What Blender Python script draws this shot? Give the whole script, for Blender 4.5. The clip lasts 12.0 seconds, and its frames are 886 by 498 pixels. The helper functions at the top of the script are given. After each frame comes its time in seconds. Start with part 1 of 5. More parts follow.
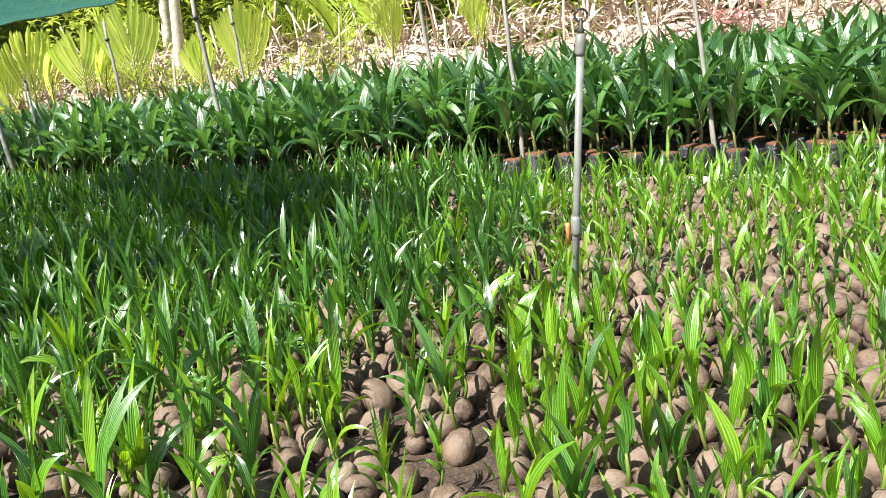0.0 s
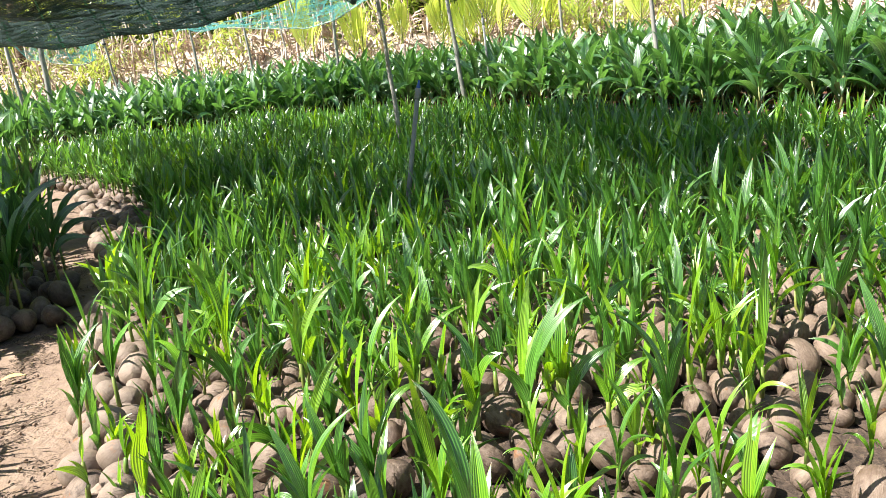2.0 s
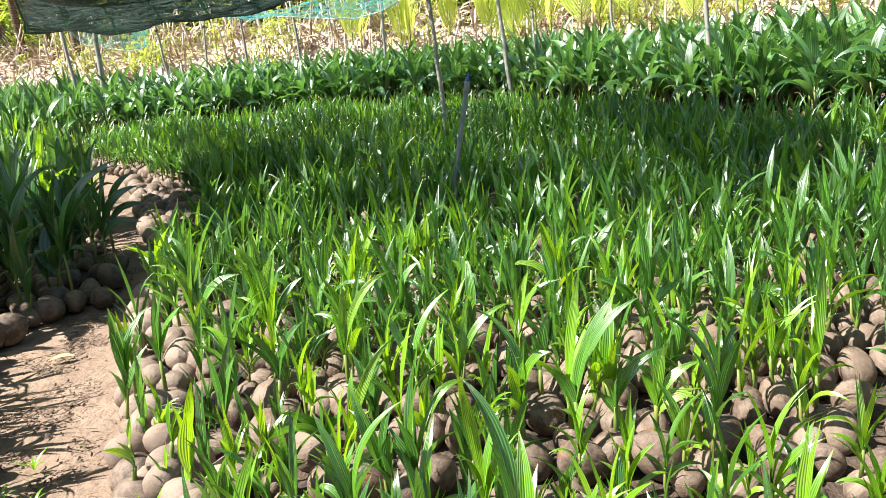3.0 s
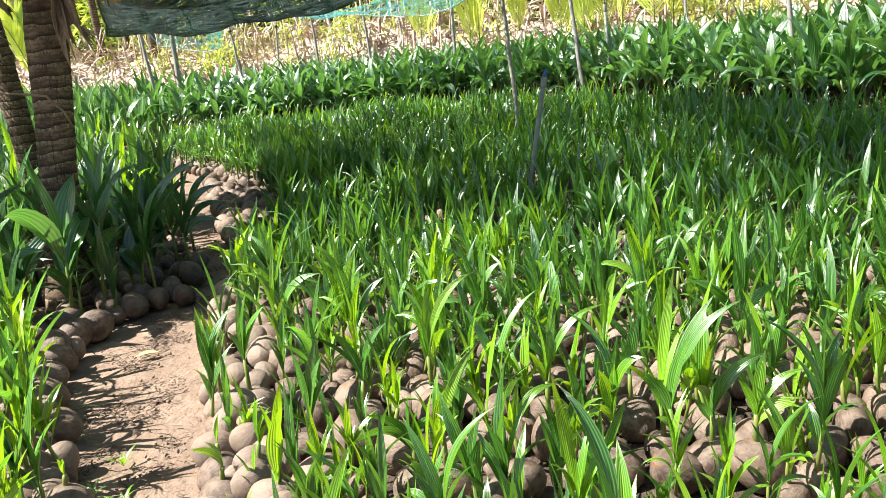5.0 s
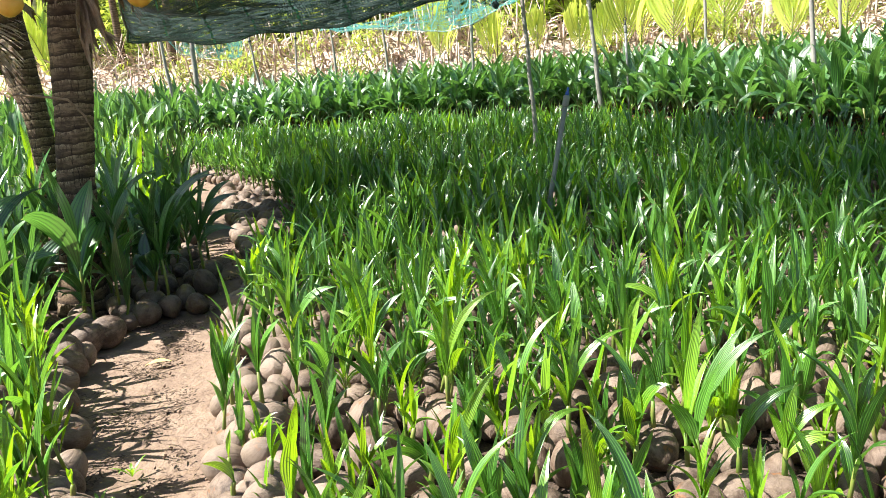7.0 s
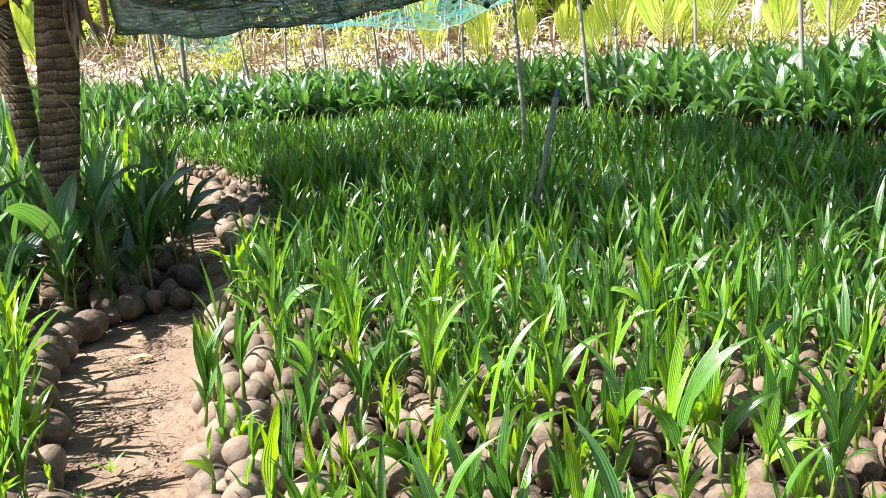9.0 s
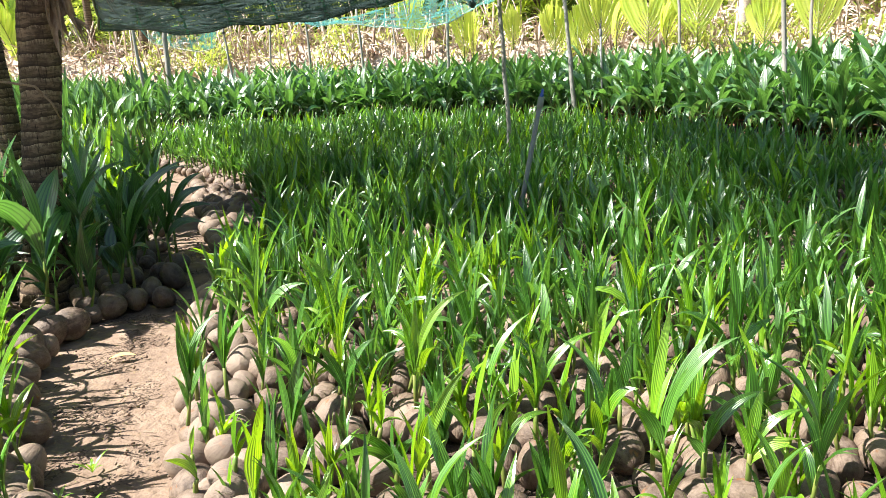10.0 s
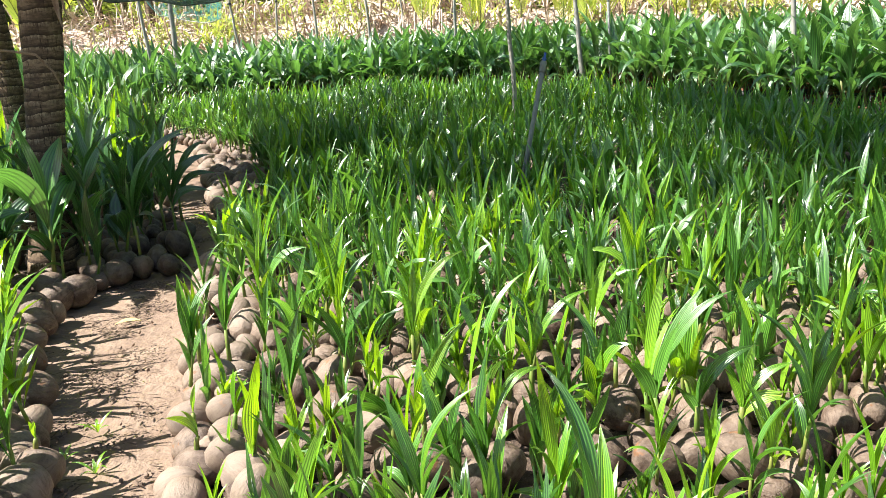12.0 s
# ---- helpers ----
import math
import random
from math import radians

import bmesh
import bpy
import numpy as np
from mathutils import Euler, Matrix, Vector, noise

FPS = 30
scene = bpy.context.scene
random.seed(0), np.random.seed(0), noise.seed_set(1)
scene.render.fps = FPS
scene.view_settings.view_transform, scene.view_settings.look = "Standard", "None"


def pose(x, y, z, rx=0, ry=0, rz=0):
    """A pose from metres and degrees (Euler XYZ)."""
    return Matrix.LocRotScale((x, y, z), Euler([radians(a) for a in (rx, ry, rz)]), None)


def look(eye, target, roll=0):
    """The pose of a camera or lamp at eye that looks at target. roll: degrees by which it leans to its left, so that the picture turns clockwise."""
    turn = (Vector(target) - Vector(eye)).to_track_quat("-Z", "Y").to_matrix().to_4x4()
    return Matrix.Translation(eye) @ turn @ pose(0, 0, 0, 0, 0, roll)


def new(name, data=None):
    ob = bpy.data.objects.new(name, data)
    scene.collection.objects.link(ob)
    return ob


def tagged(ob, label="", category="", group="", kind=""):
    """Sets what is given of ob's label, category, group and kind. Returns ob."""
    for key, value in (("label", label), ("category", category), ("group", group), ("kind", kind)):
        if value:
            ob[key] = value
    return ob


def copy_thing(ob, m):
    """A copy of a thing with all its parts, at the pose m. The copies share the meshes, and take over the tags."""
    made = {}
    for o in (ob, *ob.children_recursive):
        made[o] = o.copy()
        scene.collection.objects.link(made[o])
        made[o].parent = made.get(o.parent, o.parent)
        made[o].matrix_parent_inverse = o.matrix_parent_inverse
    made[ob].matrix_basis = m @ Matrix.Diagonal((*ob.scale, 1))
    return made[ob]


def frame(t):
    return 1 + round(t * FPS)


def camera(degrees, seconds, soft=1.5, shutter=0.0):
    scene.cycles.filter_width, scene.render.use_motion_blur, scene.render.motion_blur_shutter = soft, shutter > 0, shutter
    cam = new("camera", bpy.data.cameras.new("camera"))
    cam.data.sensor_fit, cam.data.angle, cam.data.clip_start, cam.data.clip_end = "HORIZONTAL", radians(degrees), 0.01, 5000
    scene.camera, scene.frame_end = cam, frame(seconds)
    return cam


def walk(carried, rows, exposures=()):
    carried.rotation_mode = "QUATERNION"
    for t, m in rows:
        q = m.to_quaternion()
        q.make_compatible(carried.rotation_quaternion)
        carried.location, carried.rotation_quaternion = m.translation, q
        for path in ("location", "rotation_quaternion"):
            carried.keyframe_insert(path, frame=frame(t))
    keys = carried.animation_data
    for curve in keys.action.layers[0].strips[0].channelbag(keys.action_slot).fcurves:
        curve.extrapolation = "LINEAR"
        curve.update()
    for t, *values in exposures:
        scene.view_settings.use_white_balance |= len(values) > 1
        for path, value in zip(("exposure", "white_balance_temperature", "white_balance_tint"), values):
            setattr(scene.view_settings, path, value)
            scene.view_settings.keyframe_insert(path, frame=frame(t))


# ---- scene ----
cam = camera(55.2, 12.0, soft=0.75)
PATH = [
    (0, (0.234, -0.149, 1.490), (5.981, 7.721, -0.755), -6.92),
    (0.5, (0.212, -0.151, 1.486), (4.337, 8.676, -0.764), -6.05),
    (1, (0.175, -0.152, 1.487), (2.764, 9.221, -0.847), -6.51),
    (1.5, (0.148, -0.154, 1.494), (1.875, 9.416, -0.835), -6.33),
    (2, (0.136, -0.149, 1.493), (1.484, 9.470, -0.884), -6.42),
    (2.5, (0.124, -0.136, 1.495), (1.219, 9.510, -0.905), -5.79),
    (3, (0.108, -0.119, 1.499), (0.982, 9.546, -0.916), -5.36),
    (5, (0.041, -0.051, 1.506), (0.141, 9.661, -0.872), -6.35),
    (5.5, (0.017, -0.032, 1.506), (0.055, 9.698, -0.802), -6.36),
    (6, (0.005, -0.020, 1.507), (0.013, 9.723, -0.746), -5.39),
    (6.5, (0.000, -0.000, 1.503), (0.000, 9.751, -0.713), -4.94),
    (7, (-0.004, 0.011, 1.501), (-0.003, 9.768, -0.689), -4.64),
    (9, (-0.002, 0.023, 1.504), (0.155, 9.773, -0.712), -3.38),
    (9.5, (-0.001, 0.022, 1.506), (0.264, 9.769, -0.716), -3.13),
    (10, (-0.005, 0.027, 1.503), (0.337, 9.768, -0.732), -2.86),
    (10.5, (-0.006, 0.034, 1.496), (0.401, 9.765, -0.768), -2.69),
    (11, (0.007, 0.029, 1.492), (0.413, 9.748, -0.826), -2.84),
    (11.5, (0.033, 0.010, 1.456), (0.327, 9.711, -0.955), -3.19),
    (12, (0.048, -0.001, 1.461), (0.234, 9.667, -1.088), -3.61),
]
walk(cam, [(t, look(eye, target, roll)) for t, eye, target, roll in PATH], exposures=[(0, 1.43), (1.0, 1.52), (2.0, 1.7), (12, 1.76)])

# ---- daylight ----
SUN_AZ, SUN_EL = radians(262), radians(52)      # clockwise from +y: the sun stands to the left, a little behind
world = bpy.data.worlds.new("sky")
scene.world = world
world.use_nodes = True
wn = world.node_tree.nodes
sky = wn.new("ShaderNodeTexSky")
sky.sky_type, sky.sun_disc, sky.sun_elevation, sky.sun_rotation = "NISHITA", False, SUN_EL, SUN_AZ
world.node_tree.links.new(sky.outputs[0], wn["Background"].inputs[0])
wn["Background"].inputs[1].default_value = 0.051
sun = new("sun", bpy.data.lights.new("sun", "SUN"))
sun.data.energy, sun.data.angle, sun.data.color = 5.0, radians(0.55), (1.0, 0.965, 0.91)
to_sun = Vector((math.sin(SUN_AZ) * math.cos(SUN_EL), math.cos(SUN_AZ) * math.cos(SUN_EL), math.sin(SUN_EL)))
sun.matrix_world = look(to_sun * 40, (0, 0, 0))


# ---- materials ----
class Mat:
    """A node material under construction."""

    def __init__(self, name):
        self.m = bpy.data.materials.new(name)
        self.m.use_nodes = True
        self.n, self.l = self.m.node_tree.nodes, self.m.node_tree.links
        self.p = self.n["Principled BSDF"]
        self.out = self.n["Material Output"]

    def node(self, kind, **sets):
        node = self.n.new(kind)
        for key, value in sets.items():
            setattr(node, key, value)
        return node

    def put(self, value, socket):
        if isinstance(value, bpy.types.NodeSocket):
            self.l.new(value, socket)
        else:
            socket.default_value = value

    def math(self, op, a, b=0.0, c=0.0):
        node = self.node("ShaderNodeMath", operation=op)
        for v, s in zip((a, b, c), node.inputs):
            self.put(v, s)
        return node.outputs[0]

    def noise(self, vector, scale, detail=4.0, rough=0.6, stretch=None):
        if stretch:
            mp = self.node("ShaderNodeMapping")
            mp.inputs["Scale"].default_value = stretch
            self.put(vector, mp.inputs["Vector"])
            vector = mp.outputs[0]
        node = self.node("ShaderNodeTexNoise")
        self.put(vector, node.inputs["Vector"])
        node.inputs["Scale"].default_value, node.inputs["Detail"].default_value, node.inputs["Roughness"].default_value = scale, detail, rough
        return node.outputs["Fac"]

    def ramp(self, fac, *stops):
        node = self.node("ShaderNodeValToRGB")
        el = node.color_ramp.elements
        while len(el) < len(stops):
            el.new(0.5)
        for e, (at, colour) in zip(el, stops):
            e.position, e.color = at, (*colour, 1)
        self.put(fac, node.inputs[0])
        return node.outputs[0]

    def mix(self, fac, a, b, blend="MIX"):
        node = self.node("ShaderNodeMix", data_type="RGBA", blend_type=blend)
        self.put(fac, node.inputs[0])
        self.put(a if isinstance(a, bpy.types.NodeSocket) else (*a, 1), node.inputs[6])
        self.put(b if isinstance(b, bpy.types.NodeSocket) else (*b, 1), node.inputs[7])
        return node.outputs[2]

    def bump(self, height, strength, distance=0.01):
        node = self.node("ShaderNodeBump")
        node.inputs["Strength"].default_value, node.inputs["Distance"].default_value = strength, distance
        self.put(height, node.inputs["Height"])
        return node.outputs[0]

    def pos(self):
        return self.node("ShaderNodeNewGeometry").outputs["Position"]

    def uv(self):
        return self.node("ShaderNodeUVMap", uv_map="UVMap").outputs[0]

    def chance(self):
        """A random number for each object and each loose piece of a joined mesh."""
        a = self.node("ShaderNodeObjectInfo").outputs["Random"]
        b = self.node("ShaderNodeNewGeometry").outputs["Random Per Island"]
        return self.math("FRACT", self.math("ADD", a, b))

    def finish(self, colour, rough=0.6, normal=None, spec=0.5, metal=0.0):
        self.put(colour if isinstance(colour, bpy.types.NodeSocket) else (*colour, 1), self.p.inputs["Base Color"])
        self.put(rough, self.p.inputs["Roughness"])
        self.p.inputs["Specular IOR Level"].default_value, self.p.inputs["Metallic"].default_value = spec, metal
        if normal is not None:
            self.l.new(normal, self.p.inputs["Normal"])
        return self.m

    def thin(self, colour, amount, normal=None):
        """Lets light through a thin sheet."""
        tr = self.node("ShaderNodeBsdfTranslucent")
        self.put(colour, tr.inputs[0])
        if normal is not None:
            self.l.new(normal, tr.inputs["Normal"])
        mx = self.node("ShaderNodeMixShader")
        mx.inputs[0].default_value = amount
        self.l.new(self.p.outputs[0], mx.inputs[1])
        self.l.new(tr.outputs[0], mx.inputs[2])
        self.l.new(mx.outputs[0], self.out.inputs[0])
        return self.m


def leaf_material(name, dark, mid, light, pleats=8, rough=0.32, through_light=0.43, tip=(0.25, 0.16, 0.06)):
    k = Mat(name)
    uv = k.uv()
    sep = k.node("ShaderNodeSeparateXYZ")
    k.l.new(uv, sep.inputs[0])
    u, v = sep.outputs[0], sep.outputs[1]
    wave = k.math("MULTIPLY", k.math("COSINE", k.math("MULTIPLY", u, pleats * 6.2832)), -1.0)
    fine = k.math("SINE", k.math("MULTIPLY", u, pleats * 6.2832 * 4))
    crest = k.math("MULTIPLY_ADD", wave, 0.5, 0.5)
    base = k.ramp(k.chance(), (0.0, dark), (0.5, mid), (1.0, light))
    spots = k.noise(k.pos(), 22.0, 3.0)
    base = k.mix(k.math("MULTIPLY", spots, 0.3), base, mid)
    # pleat shading put into the colour: crests paler, grooves darker
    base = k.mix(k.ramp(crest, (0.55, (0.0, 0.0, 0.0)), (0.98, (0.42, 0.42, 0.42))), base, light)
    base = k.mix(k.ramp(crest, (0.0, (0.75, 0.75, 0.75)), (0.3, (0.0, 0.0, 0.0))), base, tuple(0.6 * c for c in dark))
    rib = k.math("LESS_THAN", k.math("ABSOLUTE", k.math("SUBTRACT", u, 0.5)), 0.03)
    base = k.mix(k.math("MULTIPLY", rib, 0.6), base, tuple(min(1, 1.5 * c) for c in light))
    dry = k.math("GREATER_THAN", k.math("ADD", v, k.math("MULTIPLY", k.noise(k.pos(), 9.0), 0.12)), 1.03)
    base = k.mix(dry, base, tip)
    nrm = k.bump(k.math("ADD", wave, k.math("MULTIPLY", fine, 0.15)), 0.5, 0.004)
    rg = k.math("ADD", k.math("MULTIPLY_ADD", spots, 0.12, rough - 0.16), k.math("MULTIPLY", k.chance(), 0.2))
    k.finish(base, rg, nrm, 0.6)
    k.p.inputs["Coat Weight"].default_value, k.p.inputs["Coat Roughness"].default_value = 1.0, 0.3
    k.p.inputs["Coat IOR"].default_value = 1.72
    glow = k.mix(0.5, base, tuple(1.25 * c for c in light), "MIX")
    bright = k.node("ShaderNodeHueSaturation")
    bright.inputs["Value"].default_value = 1.5
    bright.inputs["Saturation"].default_value = 1.05
    bright.inputs["Hue"].default_value = 0.485
    k.l.new(glow, bright.inputs["Color"])
    return k.thin(bright.outputs[0], through_light, nrm)


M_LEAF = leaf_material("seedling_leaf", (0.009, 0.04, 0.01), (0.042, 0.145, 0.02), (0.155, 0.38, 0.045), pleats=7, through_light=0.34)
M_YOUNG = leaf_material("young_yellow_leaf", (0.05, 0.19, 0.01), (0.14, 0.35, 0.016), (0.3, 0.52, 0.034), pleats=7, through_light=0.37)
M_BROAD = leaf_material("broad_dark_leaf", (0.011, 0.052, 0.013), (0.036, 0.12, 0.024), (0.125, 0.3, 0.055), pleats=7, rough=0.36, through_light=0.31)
# The broad leaf darkened: the palm's shade is put into its colour.
M_SHADE = leaf_material("shaded_broad_leaf", (0.008, 0.04, 0.011), (0.026, 0.098, 0.02), (0.1, 0.26, 0.045), pleats=7, rough=0.36, through_light=0.28)
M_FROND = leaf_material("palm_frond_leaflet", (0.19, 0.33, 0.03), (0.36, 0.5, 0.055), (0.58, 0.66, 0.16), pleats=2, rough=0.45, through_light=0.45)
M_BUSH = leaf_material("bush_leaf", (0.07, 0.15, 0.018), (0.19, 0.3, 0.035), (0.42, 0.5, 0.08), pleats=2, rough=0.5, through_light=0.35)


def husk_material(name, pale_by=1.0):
    k = Mat(name)
    uv, where = k.uv(), k.pos()
    fibre = k.noise(uv, 1.0, 8.0, 0.75, stretch=(40, 3.0, 1))
    coarse = k.noise(uv, 1.0, 4.0, 0.6, stretch=(11, 1.2, 1))
    blotch = k.noise(where, 21.0, 5.0, 0.7)
    tint = k.ramp(k.chance(), (0.0, (0.06, 0.037, 0.025)), (0.35, (0.115, 0.075, 0.05)), (0.7, (0.18, 0.126, 0.088)), (1.0, (0.27, 0.2, 0.148)))
    grey = k.mix(k.ramp(blotch, (0.4, (0, 0, 0)), (0.6, (0.9, 0.9, 0.9))), tint, (0.2, 0.146, 0.108))
    streak = k.mix(k.ramp(fibre, (0.36, (0.55, 0.55, 0.55)), (0.5, (0, 0, 0))), grey, (0.055, 0.03, 0.02))
    pale = k.mix(k.ramp(coarse, (0.55, (0, 0, 0)), (0.75, (0.4, 0.4, 0.4))), streak, (0.31, 0.246, 0.195))
    stain = k.ramp(k.noise(where, 8.0, 6.0, 0.75), (0.52, (0, 0, 0)), (0.66, (0.7, 0.7, 0.7)))
    col = k.mix(stain, pale, (0.05, 0.031, 0.022))
    torn = k.ramp(k.noise(where, 13.0, 3.0, 0.6), (0.66, (0, 0, 0)), (0.7, (0.75, 0.75, 0.75)))
    col = k.mix(torn, col, (0.2, 0.085, 0.032))
    nrm = k.bump(k.math("ADD", k.math("ADD", fibre, coarse), k.math("MULTIPLY", k.noise(where, 70.0), 0.6)), 0.6, 0.009)
    # the paler mix puts sunlight into the husk colour
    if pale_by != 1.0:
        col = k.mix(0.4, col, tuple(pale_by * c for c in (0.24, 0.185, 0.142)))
    return k.finish(col, k.math("MULTIPLY_ADD", blotch, 0.3, 0.45), nrm, 0.4)


def simple_material(name, a, b, scale, rough=0.7, bumpy=0.3, dist=0.01, stretch=None, spec=0.4, metal=0.0, third=None):
    k = Mat(name)
    where = k.pos()
    one, two = k.noise(where, scale, 5.0, 0.65, stretch), k.noise(where, scale * 7, 3.0, 0.6, stretch)
    col = k.mix(k.ramp(one, (0.35, (0, 0, 0)), (0.65, (1, 1, 1))), a, b)
    if third:
        col = k.mix(k.ramp(two, (0.5, (0, 0, 0)), (0.7, (1, 1, 1))), col, third)
    nrm = k.bump(k.math("ADD", one, k.math("MULTIPLY", two, 0.5)), bumpy, dist)
    return k.finish(col, k.math("MULTIPLY_ADD", two, 0.25, rough - 0.12), nrm, spec, metal)


M_HUSK = husk_material("coconut_husk")
# The same husk mixed paler, for nuts that lie in full sun.
M_SUNLIT_HUSK = husk_material("sunlit_husk", 1.35)
M_SHOOT = simple_material("shoot", (0.1, 0.2, 0.028), (0.2, 0.19, 0.05), 14.0, 0.45, 0.2, 0.002)
M_STEM = simple_material("green_stem", (0.12, 0.17, 0.04), (0.2, 0.15, 0.07), 14.0, 0.5, 0.2, 0.002)
M_HEDGE = simple_material("far_foliage", (0.03, 0.065, 0.012), (0.14, 0.21, 0.03), 1.6, 0.7, 1.0, 0.15, third=(0.2, 0.26, 0.04))
M_SOIL = simple_material("path_soil", (0.15, 0.1, 0.07), (0.25, 0.178, 0.128), 3.1, 0.85, 0.9, 0.04, third=(0.2, 0.135, 0.09))
M_COIR = simple_material("red_coir_soil", (0.1, 0.04, 0.022), (0.2, 0.085, 0.045), 30.0, 0.9, 0.8, 0.02)
M_BAG = simple_material("black_polybag", (0.012, 0.012, 0.014), (0.03, 0.03, 0.035), 18.0, 0.3, 0.9, 0.02, spec=0.6)
M_POLE = simple_material("weathered_pole", (0.2, 0.19, 0.165), (0.36, 0.34, 0.3), 9.0, 0.7, 0.3, 0.004, stretch=(6, 6, 1))
M_PVC = simple_material("grey_pvc", (0.15, 0.158, 0.145), (0.23, 0.235, 0.215), 12.0, 0.45, 0.1, 0.002)
M_BLUE = simple_material("blue_plastic", (0.03, 0.08, 0.3), (0.05, 0.11, 0.38), 20.0, 0.4, 0.1, 0.002)
M_ORANGE = simple_material("orange_plastic", (0.6, 0.2, 0.06), (0.7, 0.27, 0.1), 20.0, 0.5, 0.1, 0.002)
M_DARK = simple_material("dark_plastic", (0.02, 0.02, 0.02), (0.05, 0.05, 0.05), 20.0, 0.5, 0.1, 0.002)


def trunk_material():
    k = Mat("ringed_trunk")
    where = k.pos()
    sep = k.node("ShaderNodeSeparateXYZ")
    k.l.new(where, sep.inputs[0])
    bend = k.math("MULTIPLY", k.noise(where, 5.0, 3.0), 0.09)
    ring = k.math("FRACT", k.math("MULTIPLY", k.math("ADD", sep.outputs[2], bend), 12.5))
    crack = k.noise(where, 1.0, 5.0, 0.7, stretch=(60, 60, 5))
    fibre = k.noise(where, 1.0, 6.0, 0.75, stretch=(12, 12, 60))
    patch = k.noise(where, 6.0, 5.0, 0.7)
    col = k.mix(k.ramp(patch, (0.38, (0, 0, 0)), (0.6, (1, 1, 1))), (0.085, 0.055, 0.035), (0.23, 0.162, 0.105))
    col = k.mix(k.ramp(fibre, (0.42, (0.8, 0.8, 0.8)), (0.55, (0, 0, 0))), col, (0.06, 0.042, 0.03))
    col = k.mix(k.ramp(ring, (0.0, (0.9, 0.9, 0.9)), (0.2, (0.5, 0.5, 0.5)), (0.32, (0, 0, 0))), col, (0.03, 0.021, 0.016))
    col = k.mix(k.ramp(crack, (0.34, (0.9, 0.9, 0.9)), (0.42, (0, 0, 0))), col, (0.02, 0.014, 0.011))
    fray = k.math("MULTIPLY", k.ramp(ring, (0.62, (0, 0, 0)), (0.95, (1, 1, 1))), k.ramp(k.noise(where, 1.0, 4.0, 0.8, stretch=(90, 90, 14)), (0.45, (0, 0, 0)), (0.6, (0.8, 0.8, 0.8))))
    col = k.mix(fray, col, (0.4, 0.31, 0.21))
    height = k.math("ADD", k.math("MULTIPLY", k.ramp(ring, (0.0, (0, 0, 0)), (0.3, (1, 1, 1))), 0.35), k.math("ADD", fibre, crack))
    return k.finish(col, 0.85, k.bump(height, 0.8, 0.012), 0.2)


M_TRUNK = trunk_material()
M_PALE = simple_material("pale_trunk", (0.42, 0.35, 0.29), (0.62, 0.55, 0.48), 6.0, 0.85, 0.6, 0.02, stretch=(1, 1, 2.5), third=(0.3, 0.23, 0.17))
M_FIBRE = simple_material("dry_sheath", (0.17, 0.11, 0.07), (0.3, 0.22, 0.15), 16.0, 0.9, 0.8, 0.01, stretch=(3, 3, 1), third=(0.15, 0.09, 0.05))
M_STRAW = simple_material("dry_frond", (0.3, 0.22, 0.16), (0.62, 0.52, 0.44), 2.2, 0.8, 0.4, 0.01, third=(0.24, 0.14, 0.09))
M_FRUIT = simple_material("orange_coconut", (0.62, 0.3, 0.04), (0.72, 0.42, 0.08), 8.0, 0.4, 0.1, 0.004)
M_CURB = simple_material("bleached_board", (0.5, 0.45, 0.38), (0.66, 0.6, 0.52), 8.0, 0.8, 0.3, 0.004)
M_THREAD = simple_material("net_thread", (0.02, 0.032, 0.034), (0.05, 0.08, 0.078), 40.0, 0.5, 0.2, 0.002, third=(0.03, 0.09, 0.07))
# Bed soil with the shade under the plants put into its colour.
M_SHADED_SOIL = simple_material("shaded_bed_soil", (0.03, 0.02, 0.014), (0.075, 0.05, 0.034), 9.0, 0.95, 0.9, 0.03, third=(0.11, 0.075, 0.05))
M_RED = leaf_material("reddish_leaf", (0.2, 0.06, 0.07), (0.34, 0.12, 0.13), (0.5, 0.26, 0.24), pleats=2)
M_LITTER = simple_material("dead_litter", (0.04, 0.025, 0.018), (0.13, 0.085, 0.055), 25.0, 0.9, 0.3, 0.004)
M_YELLOW = simple_material("fallen_leaf", (0.6, 0.42, 0.12), (0.66, 0.5, 0.2), 14.0, 0.6, 0.3, 0.004)


